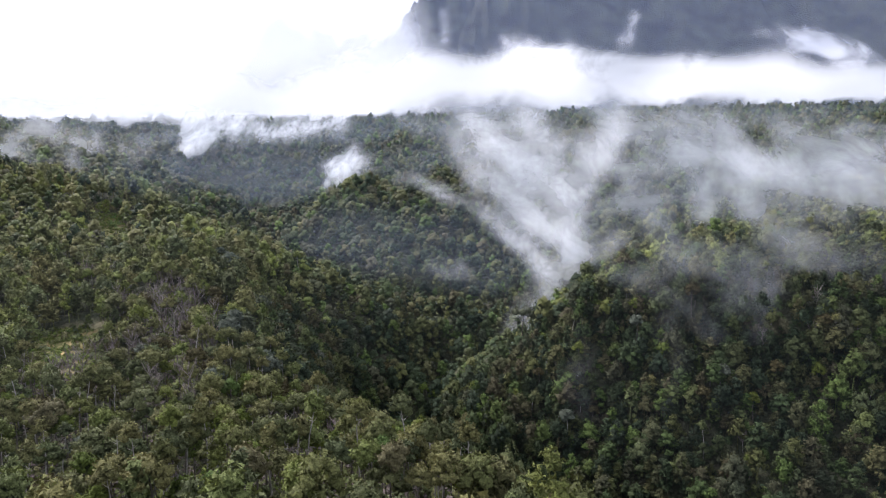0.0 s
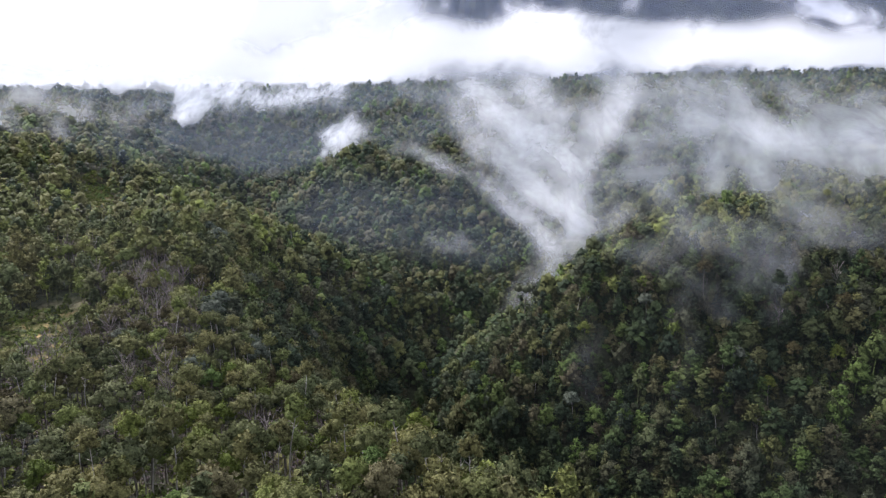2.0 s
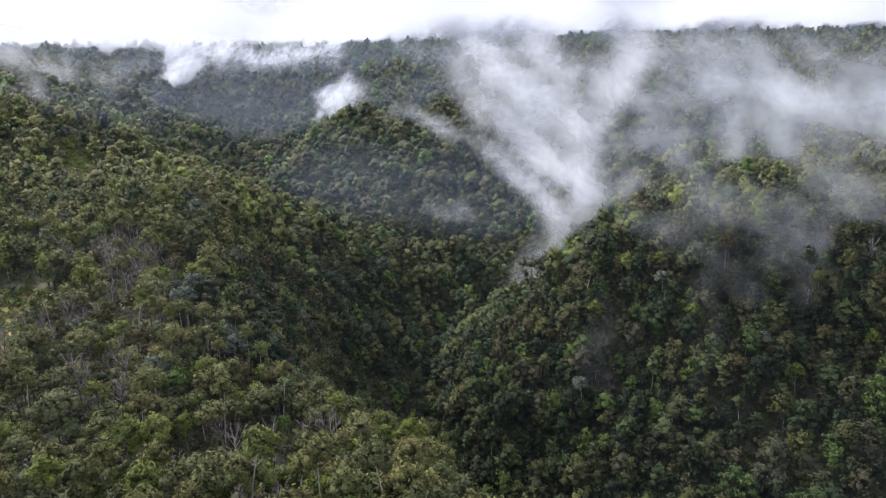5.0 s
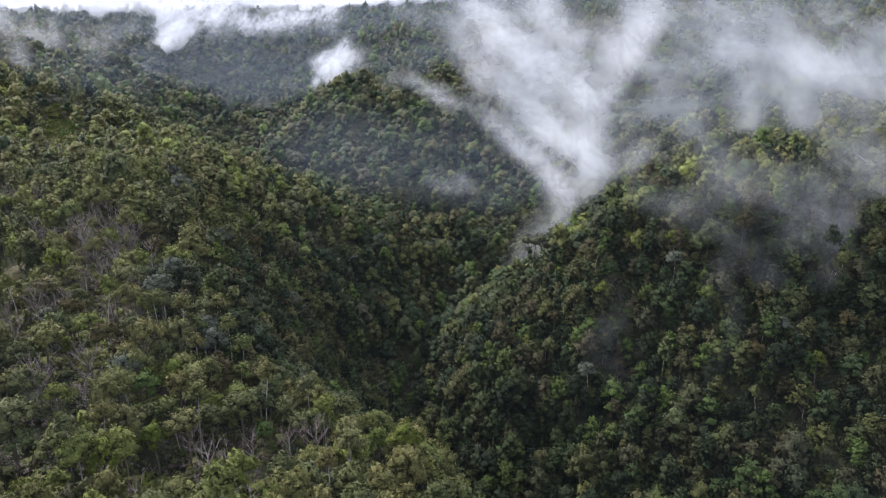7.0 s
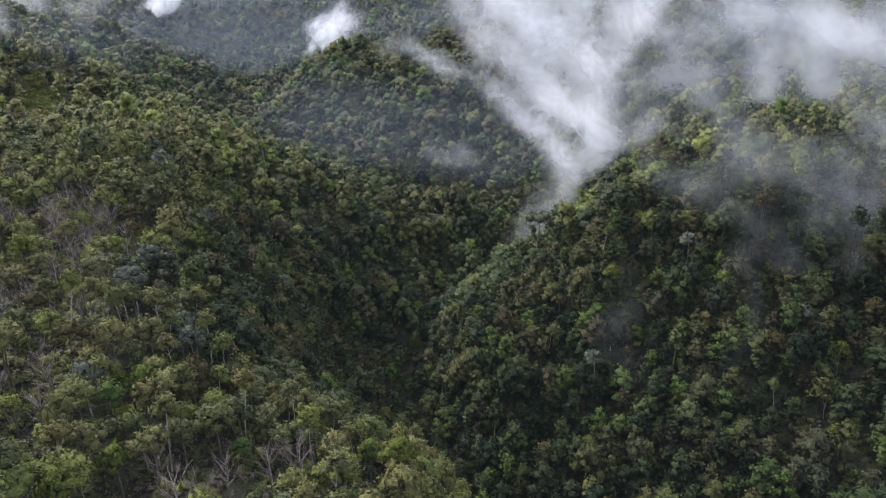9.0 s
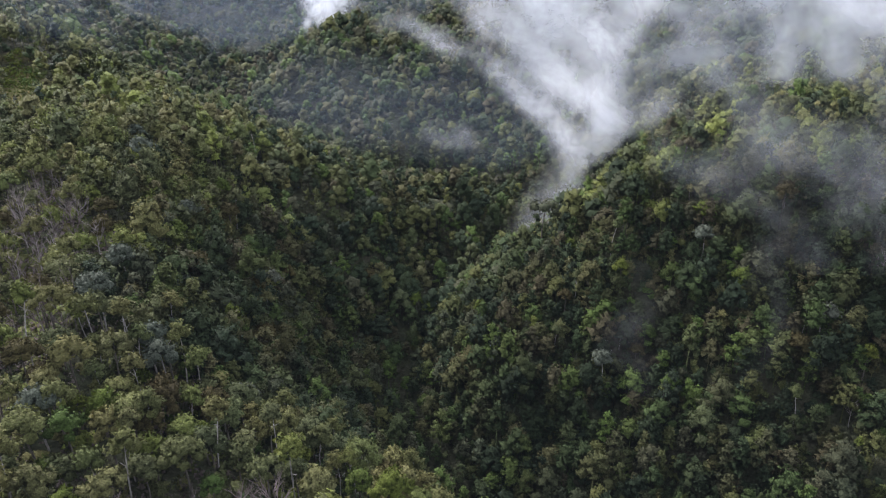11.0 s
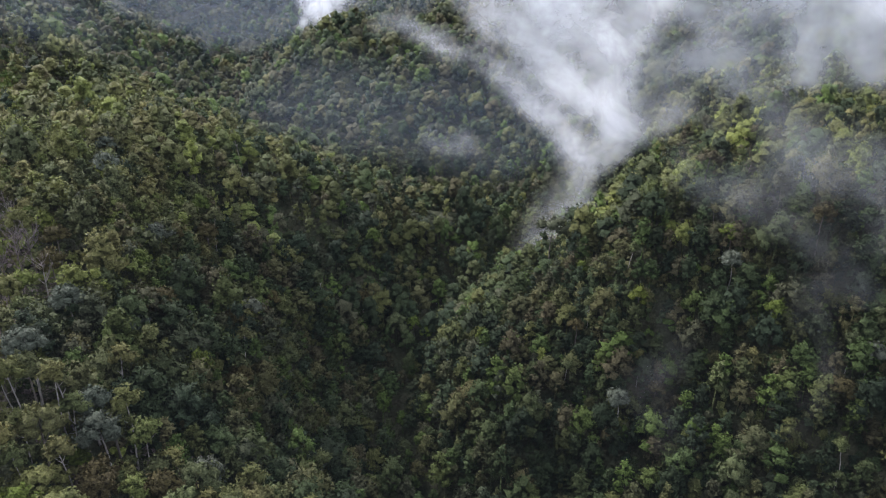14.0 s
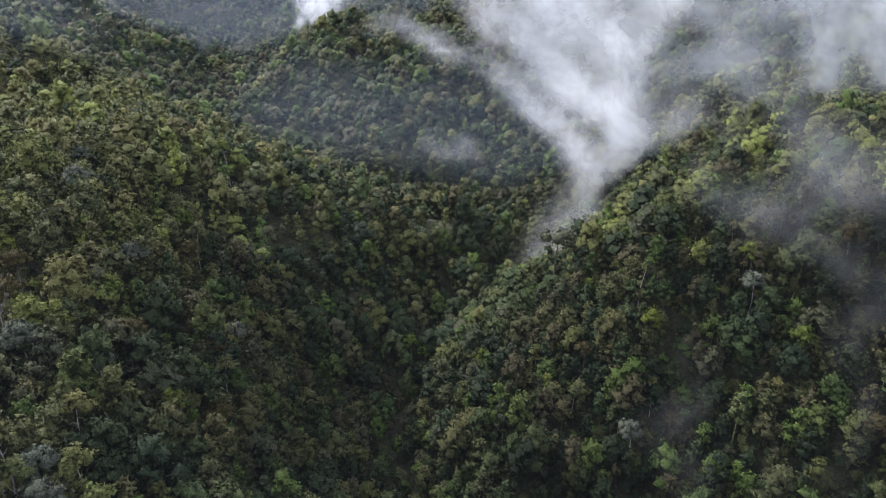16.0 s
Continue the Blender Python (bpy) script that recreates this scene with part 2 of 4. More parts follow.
LINES = (SPUR_CREST, WALL_TOP, WALL_MID, WALL_FOOT, RAVINE, RIGHT_TOE, RIGHT_MID, RIGHT_FOOT, RIGHT_CREST, PLATEAU, PLATEAU_EDGE, SHELF, SPUR_BACK, BACK_VALLEY, HILL_LEFT, HILL, HILL_SIDE, HILL_BACK,
         GORGE_HEAD, BACK_RIDGE, HOLLOW, FAR_LEFT, FAR_RIGHT, NEAR, RIDGE_SPUR, MID_SPUR, SHELF_SPUR)


def smooth(a, b, v):
    k = np.clip((v - a) / (b - a), 0, 1)
    return k * k * (3 - 2 * k)


def rough(x, y, size, seed):
    """A cheap rolling roughness in -1..1, the same wherever it is asked."""
    g = np.random.RandomState(seed)
    total = np.zeros_like(x)
    for k in range(7):
        a, p, f = g.uniform(0, math.tau), g.uniform(0, math.tau), g.uniform(0.7, 1.7) / size
        total += np.sin((x * math.cos(a) + y * math.sin(a)) * f * math.tau + p)
    return total / 4.5


def nearest(line, x, y):
    """The squared distance to a line of the land, and its height there."""
    best, tall = np.full_like(x, 1e18), np.zeros_like(x)
    for (ax, ay, az), (bx, by, bz) in zip(line, line[1:]):
        ex, ey = bx - ax, by - ay
        k = np.clip(((x - ax) * ex + (y - ay) * ey) / (ex * ex + ey * ey), 0, 1)
        d = (x - ax - k * ex) ** 2 + (y - ay - k * ey) ** 2
        closer = d < best
        best, tall = np.where(closer, d, best), np.where(closer, az + k * (bz - az), tall)
    return best, tall


def along(line):
    """Places along a line of the land, closer together near the walk."""
    out = []
    for a, b in zip(line, line[1:]):
        a, b = np.array(a, float), np.array(b, float)
        n = max(1, int(np.hypot(*(b - a)[:2]) / max(14.0, 0.06 * a[1])))
        out += [a + (b - a) * k / n for k in range(n)]
    return out + [np.array(line[-1], float)]


NODES = np.array([p for line in LINES for p in along(line)])
BEND = 9.0


def spread(x, y):
    return np.sqrt((x[:, None] - NODES[None, :, 0]) ** 2 + (y[:, None] - NODES[None, :, 1]) ** 2 + BEND ** 2)


bent = np.zeros((len(NODES) + 1, len(NODES) + 1))
bent[:-1, :-1] = -spread(NODES[:, 0], NODES[:, 1]) + np.eye(len(NODES)) * 2.0
bent[:-1, -1] = bent[-1, :-1] = 1
PULLS = np.linalg.solve(bent, np.append(NODES[:, 2], 0))


def land(x, y):
    """The ground's height: a bent sheet over the ridge and ravine lines, with gullies; the mountain far behind."""
    x, y = np.asarray(x, float), np.asarray(y, float)
    flat_x, flat_y = x.ravel(), y.ravel()
    z = np.concatenate([PULLS[-1] - spread(flat_x[k:k + 20000], flat_y[k:k + 20000]) @ PULLS[:-1] for k in range(0, max(1, flat_x.size), 20000)]).reshape(x.shape)
    z = z + (195 - z) * smooth(1500, 2100, y)
    far = smooth(300, 1100, y)
    z = z + rough(x, y, 75, 3) * (1.2 + 8 * far) + rough(x, y, 38, 4) * (1.3 + 3.4 * smooth(420, 600, y)) + rough(x, y, 19, 15) * 1.1
    # the mountain: a steep left shoulder, a long crest falling to the right
    crest = 150 + 800 * smooth(-800, 200, x - 0.06 * (y - 3000) + 45 * rough(x * 0.3, y, 400, 13) + 20 * rough(x, y, 120, 14)) - 120 * smooth(500, 1500, x) + 14 * rough(x, y * 0.2, 700, 5)
    rise = smooth(1750, 3000, y) ** 1.25
    second = 500 * (1 + 0.22 * rough(x, y * 0.4, 330, 23) + 0.10 * rough(x, y * 0.4, 120, 24)) * np.exp(-((x + 780) / 380) ** 2 - ((y - 3300) / 500) ** 2)
    gullies = (rough(x, y * 0.3, 300, 6) * 75 + rough(x, y * 0.45, 110, 7) * 34 + rough(x, y * 0.7, 45, 8) * 11) * rise * (0.12 + 0.88 * smooth(-700, -300, x))
    return z + smooth(1500, 1800, y) * (np.maximum(crest - 150, 0) * rise + second + gullies)


CLEARINGS = ((-147, 226, 18, 34, 0.5), (-251, 456, 11, 50, 0.55), (450, 690, 85, 62, 0.2))


def open_ground(x, y):
    """How far the forest opens into grass, 0..1."""
    g = np.zeros_like(np.asarray(x, float))
    for cx, cy, rx, ry, turn in CLEARINGS:
        u, v = (x - cx) * math.cos(turn) + (y - cy) * math.sin(turn), -(x - cx) * math.sin(turn) + (y - cy) * math.cos(turn)
        d = np.sqrt((u / rx) ** 2 + (v / ry) ** 2) + 0.25 * rough(x, y, 25, 9)
        g = np.maximum(g, 1 - smooth(0.7, 1.1, d))
    return g


def mesh_of(name, verts, tris, mat, values=(), flat=True):
    """A mesh from arrays (x, y, z and, for leaves, a normal); values: (name, one number a vertex)."""
    me = bpy.data.meshes.new(name)
    verts, tris = np.asarray(verts, np.float32), np.asarray(tris, np.int32)
    verts, facing = np.ascontiguousarray(verts[:, :3]), verts[:, 3:]
    k = tris.shape[1]
    me.vertices.add(len(verts))
    me.vertices.foreach_set("co", verts.ravel())
    me.loops.add(tris.size)
    me.loops.foreach_set("vertex_index", tris.ravel())
    me.polygons.add(len(tris))
    me.polygons.foreach_set("loop_start", np.arange(0, tris.size, k, dtype=np.int32))
    if not flat:
        me.polygons.foreach_set("use_smooth", np.ones(len(tris), bool))
    for title, v in values:
        a = me.attributes.new(title, "FLOAT", "POINT")
        a.data.foreach_set("value", np.asarray(v, np.float32))
    me.update(calc_edges=True)
    if facing.shape[1]:   # leaves take the light as the clump they belong to does
        me.attributes.new("custom_normal", "FLOAT_VECTOR", "POINT").data.foreach_set("vector", (facing / np.linalg.norm(facing, axis=1)[:, None]).astype(np.float32).ravel())
    me.materials.append(mat)
    return me


def grid_tris(nu, nv):
    i = np.arange(nu * nv).reshape(nv, nu)
    return np.stack([i[:-1, :-1].ravel(), i[:-1, 1:].ravel(), i[1:, 1:].ravel(), i[1:, :-1].ravel()], 1)


# the sheet's lines stand close near the walk and wide apart far off
us, vs = np.linspace(-1, 1, 220), np.linspace(0, 1, 280)
gx = 2600 * (0.22 * us + 0.78 * us ** 3)
gy = -320 + 900 * vs + 3900 * vs ** 3
X, Y = np.meshgrid(gx, gy)
Z = land(X, Y)
ground = new("ground", mesh_of("ground", np.stack([X, Y, Z], -1).reshape(-1, 3), grid_tris(220, 280), GROUND, (("grass", open_ground(X, Y).ravel()),), flat=False))
tagged(ground, "steep forested mountain land with dark undergrowth and grassy openings", "ground", kind="structure")


# ---------------------------------------------------------------- trees
def ball(full):
    """The rough heart of a leaf clump: twenty faces, or eight for trees far off."""
    bm = bmesh.new()
    if full:
        bmesh.ops.create_icosphere(bm, subdivisions=1, radius=1)
    else:
        bmesh.ops.create_cone(bm, cap_ends=False, segments=4, radius1=1, radius2=0, depth=1, matrix=pose(0, 0, 0.5))
        bmesh.ops.create_cone(bm, cap_ends=False, segments=4, radius1=0, radius2=1, depth=1, matrix=pose(0, 0, -0.5))
        bmesh.ops.remove_doubles(bm, verts=bm.verts, dist=0.01)
    v = np.array([p.co[:] for p in bm.verts])
    t = np.array([[p.index for p in f.verts] for f in bm.faces if len(f.verts) == 3])
    bm.free()
    return v, t


HEARTS = {True: ball(True), False: ball(False)}


def leaves(g, centres, normals, size, jitter):
    """Two ragged three-cornered leaf sprays near each centre, roughly facing its normal."""
    centres, normals = np.repeat(centres, 2, axis=0), np.repeat(normals, 2, axis=0)
    n = len(centres)
    centres = centres + g.normal(0, 0.4 * size, (n, 3))
    nn = normals + g.normal(0, jitter, (n, 3))
    nn /= np.linalg.norm(nn, axis=1)[:, None]
    a = np.cross(nn, g.normal(0, 1, (n, 3)))
    a /= np.linalg.norm(a, axis=1)[:, None]
    b = np.cross(nn, a)
    s = size * g.uniform(0.65, 1.35, (n, 1))
    w = s * g.uniform(0.55, 1.0, (n, 1))
    v = np.stack([centres - a * s - b * w * 0.6, centres + a * s * g.uniform(0.5, 1.1, (n, 1)) - b * w * 0.5, centres + a * s * g.uniform(-0.5, 0.5, (n, 1)) + b * w], 1).reshape(-1, 3)
    soft = normals * 0.6 + nn * np.sign((nn * normals).sum(1))[:, None] * 0.4
    soft /= np.linalg.norm(soft, axis=1)[:, None]
    return np.concatenate([v, np.repeat(soft, 3, axis=0)], 1), np.arange(3 * n).reshape(-1, 3)


def join(*pieces):
    wide = max(v.shape[1] for v, t in pieces)
    vs_, ts_, at = [], [], 0
    for v, t in pieces:
        if v.shape[1] < wide:   # wood among leaves: straight up is near enough for so thin a stem
            v = np.concatenate([v, np.tile([0.5, -0.6, 0.62], (len(v), 1))], 1)
        vs_.append(v)
        ts_.append(t + at)
        at += len(v)
    return np.concatenate(vs_), np.concatenate(ts_)


def crown(g, lobes, per_lobe, radius, tall, leaf, jitter=0.85, open_=0.0, drape=0.0, full=True, heart_size=(0.66, 1.0)):
    """A crown round its middle: a dome of uneven leaf clumps that grow into one another, ragged with leaf sprays. drape: how far leaves hang down its sides."""
    pieces = []
    core_v, core_t = HEARTS[full]
    skew = g.uniform(0.8, 1.25, 2)
    for k in range(lobes):
        f = (k + 0.3) / lobes
        a, r = k * 2.4 + g.uniform(-0.4, 0.4), radius * (0.68 + open_) * math.sqrt(f) * g.uniform(0.85, 1.12)
        c = np.array([math.cos(a) * r * skew[0], math.sin(a) * r * skew[1], tall * (0.34 - (0.55 + drape) * f + g.uniform(-0.08, 0.08))])
        size = radius * g.uniform(0.75, 1.2) * 1.28 / math.sqrt(lobes + 0.6)
        out = (c - [0, 0, -0.35 * tall]) / radius
        heart = core_v * g.uniform(*heart_size, (len(core_v), 1)) @ np.linalg.qr(g.normal(0, 1, (3, 3)))[0]
        pieces.append((np.concatenate([c + heart * size * [1, 1, 0.85], heart * 0.75 + out * 0.5 + [0, 0, 0.1]], 1), core_t))
        w = g.normal(0, 1, (per_lobe, 3))
        w[:, 2] = np.abs(w[:, 2]) * 1.2 - 0.4
        w += 0.5 * out
        w /= np.linalg.norm(w, axis=1)[:, None]
        pieces.append(leaves(g, c + w * size * g.uniform(0.8, 1.3, (per_lobe, 1)) * [1, 1, 0.9], w * 0.7 + out * 0.5, leaf, jitter))
    return join(*pieces)


def tube(points, radii, sides=5):
    """A tapered limb along points."""
    p = np.asarray(points, float)
    d = np.gradient(p, axis=0)
    d /= np.linalg.norm(d, axis=1)[:, None]
    u = np.cross(d, [0.31, 0.95, 0.05])
    u /= np.linalg.norm(u, axis=1)[:, None]
    w = np.cross(d, u)
    ang = np.arange(sides) * math.tau / sides
    v = (p[:, None] + np.asarray(radii)[:, None, None] * (np.cos(ang)[None, :, None] * u[:, None] + np.sin(ang)[None, :, None] * w[:, None])).reshape(-1, 3)
    tris = []
    for k in range(len(p) - 1):
        for s in range(sides):
            a, b = k * sides + s, k * sides + (s + 1) % sides
            tris += [(a, b, b + sides), (a, b + sides, a + sides)]
    return v, np.array(tris)


def stem(g, height, thick, lean=0.05, sides=5):
    k = np.linspace(0, 1, 6)[:, None]
    sway = g.normal(0, lean, (1, 2)) * k * height + np.sin(k * 5 + g.uniform(0, 6)) * 0.02 * height
    return np.concatenate([sway, k * height - (1 - k) * 1.2], 1), np.linspace(thick, thick * 0.35, 6)


def limbs(g, pts, height, count, reach, thick, rise=0.7, start=0.55, twigs=0):
    out = []
    for k in range(count):
        f = g.uniform(start, 0.97)
        at = np.array([np.interp(f * (height), pts[:, 2], pts[:, i]) for i in range(3)])
        a = k * 2.4 + g.uniform(-0.5, 0.5)
        long = reach * g.uniform(0.6, 1.15) * (1.25 - f * 0.6)
        tip = at + [math.cos(a) * long, math.sin(a) * long, long * rise * g.uniform(0.6, 1.5)]
        mid = (at + tip) / 2 + [0, 0, -0.1 * long]
        out.append(tube([at, mid, tip], [thick, thick * 0.6, thick * 0.2], 4))
        for j in range(twigs):
            q = mid + (tip - mid) * g.uniform(0, 1)
            way = g.normal(0, 1, 3) * 0.5 + (tip - at) / long + [0, 0, 0.5]
            out.append(tube([q, q + way * long * 0.16, q + way * long * g.uniform(0.28, 0.5) + g.normal(0, 0.1, 3)], [thick * 0.45, thick * 0.32, thick * 0.12], 3))
    return out


def build_tree(name, seed, height, radius, tall, mat, wood, label, lobes=8, per_lobe=55, leaf=0.55, open_=0.0, thick=0.22, branch=5):
    g = np.random.RandomState(seed)
    root = new(name)
    pts, rad = stem(g, height - tall * 0.3, thick)
    v, t = join(tube(pts, rad, 6), *limbs(g, pts, height - tall * 0.3, branch, radius * 0.7, thick * 0.4))
    trunk = new("trunk", mesh_of("trunk", v, t, wood, flat=False))
    trunk.parent = root
    v, t = crown(g, lobes, per_lobe, radius, tall, leaf, open_=open_)
    v[:, :3] += [pts[-1, 0] * 0.9, pts[-1, 1] * 0.9, height - tall * 0.62]
    leaf_part = new("crown", mesh_of("crown", v, t, mat, flat=False))
    leaf_part.parent = root
    return tagged(root, label, "tree")


def build_bare(name, seed, height, reach, label, wood):
    g = np.random.RandomState(seed)
    root = new(name)
    pts, rad = stem(g, height, 0.17, 0.04)
    trunk = new("trunk", mesh_of("trunk", *tube(pts, rad, 6), wood, flat=False))
    trunk.parent = root
    v, t = join(*limbs(g, pts, height, 17, reach, 0.075, 1.2, 0.4, twigs=6))
    boughs = new("branch_work", mesh_of("branch_work", v, t, TWIG, flat=False))
    boughs.parent = root
    return tagged(root, label, "tree")


def scatter(g, x0, x1, y0, y1, step, keep):
    """Jittered places on a grid; keep(x, y) gives the chance of each."""
    xs, ys = np.meshgrid(np.arange(x0, x1, step), np.arange(y0, y1, step))
    xs = xs + (np.arange(xs.shape[0]) % 2)[:, None] * step * 0.5
    xs, ys = xs.ravel() + g.uniform(-0.42, 0.42, xs.size) * step, ys.ravel() + g.uniform(-0.42, 0.42, xs.size) * step
    ok = g.uniform(0, 1, xs.size) < keep(xs, ys)
    return xs[ok], ys[ok]


def in_sight(x, y):
    """The wedge of land that the walk overlooks, with a margin."""
    return np.abs(x) < 0.72 * np.maximum(y, 0) + 22


BARE_PATCHES = ((-130, 266, 20), (-112, 247, 22), (-104, 220, 20), (-88, 204, 13), (-122, 198, 22), (-172, 295, 11), (-42, 148, 16), (-78, 164, 16), (-34, 164, 9))


def bare_chance(x, y):
    c = np.zeros_like(x)
    for px, py, r in BARE_PATCHES:
        c = np.maximum(c, 1 - smooth(0.3, 1.1, np.hypot(x - px, y - py) / r))
    return c


def stand(xs, ys, g, templates, scale_lo, scale_hi, slope=0.35):
    """Many trees as one mesh: each a turned, scaled copy of one of the templates, with its own tint; neighbours are often of one kind.
    slope: how far the canopy closes into one leaning surface."""
    zs = land(xs, ys)
    lean_x, lean_y = (land(xs - 5, ys) - land(xs + 5, ys)) / 10 * slope, (land(xs, ys - 5) - land(xs, ys + 5)) / 10 * slope
    kinds = (g.uniform(0, 0.6, len(xs)) + 0.5 * rough(xs, ys, 34, 17)) % 1.0
    pick = g.randint(0, len(templates), len(xs))
    V, T, K, at = [], [], [], 0
    for k, (v, t) in enumerate(templates):
        m = np.where(pick == k)[0]
        if not len(m):
            continue
        a, s, h = g.uniform(0, math.tau, len(m)), g.uniform(scale_lo, scale_hi, len(m)), g.uniform(0.8, 1.3, len(m))
        c, sn = (np.cos(a) * s)[:, None], (np.sin(a) * s)[:, None]
        vx = v[None, :, 0] * c - v[None, :, 1] * sn + xs[m][:, None]
        vy = v[None, :, 0] * sn + v[None, :, 1] * c + ys[m][:, None]
        vz = v[None, :, 2] * (s * h)[:, None] + zs[m][:, None]
        c, sn = np.cos(a)[:, None], np.sin(a)[:, None]
        V.append(np.stack([vx, vy, vz, v[None, :, 3] * c - v[None, :, 4] * sn + lean_x[m][:, None], v[None, :, 3] * sn + v[None, :, 4] * c + lean_y[m][:, None], v[None, :, 5] + slope + 0 * c], -1).reshape(-1, 6))
        T.append((t[None] + (np.arange(len(m)) * len(v))[:, None, None]).reshape(-1, 3) + at)
        K.append(np.repeat(kinds[m], len(v)))
        at += len(m) * len(v)
    return np.concatenate(V), np.concatenate(T), np.concatenate(K)


def template(seed, lobes, per_lobe, radius, tall, leaf, height, trunk=True, drape=0.35, full=True, heart_size=(0.66, 1.0)):
    g = np.random.RandomState(seed)
    v, t = crown(g, lobes, per_lobe, radius, tall, leaf, drape=drape, full=full, heart_size=heart_size)
    v[:, 2] += height - tall * 0.6
    if trunk:
        pts, rad = stem(g, height - tall * 0.5, 0.2)
        v, t = join((v, t), tube(pts[::5], rad[::5], 3))
    return v, t


# middle distance: the slopes round the ravine
SHAPES = ((2.9, 6.0, 11), (3.8, 6.0, 12), (2.4, 7.4, 12), (4.4, 5.6, 11), (2.2, 5.4, 9), (3.2, 8.0, 14), (2.0, 6.5, 10), (4.9, 6.2, 13))
fine_trees = [template(40 + k, 12, 13, r, t, 0.42, h, full=False) for k, (r, t, h) in enumerate(SHAPES)]
plain_trees = [template(50 + k, 8, 6, r, t, 0.37, h, full=False, heart_size=(0.82, 1.1)) for k, (r, t, h) in enumerate(SHAPES)]
far_trees = [template(60 + k, 3, 1, r, t, 0.8, h, trunk=False, full=False, heart_size=(0.95, 1.25)) for k, (r, t, h) in enumerate(((4.4, 6.0, 11), (5.2, 6.4, 12), (3.8, 6.6, 13)))]
g = np.random.RandomState(11)


def steep(x, y):
    return np.hypot((land(x + 3, y) - land(x - 3, y)) / 6, (land(x, y + 3) - land(x, y - 3)) / 6)


def cover_chance(x, y):
    """Trees to the square metre of plan: more where the slope is steep."""
    channel = np.exp(-nearest(RAVINE, x, y)[0] / 40) * (y < 400)
    return in_sight(x, y) * (1 - open_ground(x, y)) * (1 - 0.4 * channel) * (1 - np.exp(-((x - 36) ** 2 + (y - 350) ** 2) / 70)) * (1 - 0.3 * bare_chance(x, y)) * (1 - 0.3 * (1 - smooth(165, 190, y)) * (x < 0)) * np.minimum(1, 0.68 * np.sqrt(1 + 1.8 * steep(x, y) ** 2))


def lightened_olive(x, y):
    """Where olive leaves are coloured lighter, as if better lit: the shelf left of the spur's crest, and the plateau's
    edge.
    """
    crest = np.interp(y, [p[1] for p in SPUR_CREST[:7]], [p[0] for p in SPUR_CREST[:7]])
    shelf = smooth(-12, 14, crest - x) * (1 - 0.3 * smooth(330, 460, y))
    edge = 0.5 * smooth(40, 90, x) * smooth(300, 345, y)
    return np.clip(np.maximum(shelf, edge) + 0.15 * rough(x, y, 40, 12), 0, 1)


mx, my = scatter(g, -300, 300, 95, 340, 4.5, cover_chance)
near = ((my < 205) & (mx < 5) & (mx > -150)) | ((bare_chance(mx, my) > 0.25) & (my < 310))
nx, ny = mx[near], my[near]
# trees that get the lightened olive leaf colour
brighter = lightened_olive(mx, my) > g.uniform(0, 1, len(mx))
for which, mat, words in ((~near & ~brighter, LEAF, "dense dark green broadleaf forest covering the slopes of the ravine"), (~near & brighter, LEAF_OLIVE, "olive woodland on the shelf of the spur, leaf colour lightened for its open light")):
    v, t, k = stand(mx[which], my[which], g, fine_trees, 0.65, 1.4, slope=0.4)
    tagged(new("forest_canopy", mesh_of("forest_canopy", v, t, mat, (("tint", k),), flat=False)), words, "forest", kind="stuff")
bushes = [template(74 + k, 3, 5, r, r * 1.5, 0.45, r * 1.6, trunk=False, full=False) for k, r in enumerate((2.2, 2.8, 1.8, 3.2))]
ex, ey = scatter(g, -125, 215, 135, 470, 3.1, lambda x, y: in_sight(x, y) * np.clip((steep(x, y) - 0.45) * 1.6, 0, 0.9))
v, t, k = stand(ex, ey, g, bushes, 0.6, 1.25, slope=0.4)
tagged(new("hanging_bushes", mesh_of("hanging_bushes", v, t, LEAF, (("tint", k),), flat=False)), "dark bushes and creepers clinging to the ravine walls", "bushes", kind="stuff")
px, py = scatter(g, -440, 440, 340, 560, 5.9, cover_chance)
brighter = lightened_olive(px, py) > g.uniform(0, 1, len(px))
for which, mat, words in ((~brighter, LEAF, "dense green forest on the ridge beyond the ravine"), (brighter, LEAF_OLIVE, "olive woodland on the upper shelf and plateau, leaf colour lightened")):
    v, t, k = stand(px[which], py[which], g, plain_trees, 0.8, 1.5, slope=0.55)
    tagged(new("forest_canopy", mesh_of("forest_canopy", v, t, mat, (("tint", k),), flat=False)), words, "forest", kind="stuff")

# the woods that the walk begins over
ux, uy = scatter(g, -150, 150, -60, 95, 8.5, lambda x, y: 0.8 * np.ones_like(x))
v, t, k = stand(ux, uy, g, fine_trees, 0.8, 1.3)
tagged(new("forest_canopy", mesh_of("forest_canopy", v, t, LEAF_OLIVE, (("tint", k),), flat=False)), "olive woodland behind the spur's front, leaf colour lightened", "forest", kind="stuff")

# far woods
hill_trees = [template(66 + k, 6, 1, r, t, 0.6, h, trunk=False, full=False, heart_size=(0.95, 1.25)) for k, (r, t, h) in enumerate(((3.8, 6.0, 11), (4.6, 6.4, 12), (3.0, 6.8, 13), (5.2, 6.0, 12)))]
for (fx, fy), models, words in ((scatter(g, -560, 560, 560, 900, 8.4, cover_chance), hill_trees, "grey-green woods on the hill behind the ravine"), (scatter(g, -1200, 1200, 900, 1600, 13.5, cover_chance), far_trees, "distant grey-green woods on the far ridges")):
    v, t, k = stand(fx, fy, g, models, 0.75, 1.6, slope=0.5)
    tagged(new("far_woods", mesh_of("far_woods", v, t, LEAF, (("tint", k),), flat=False)), words, "forest", kind="stuff")

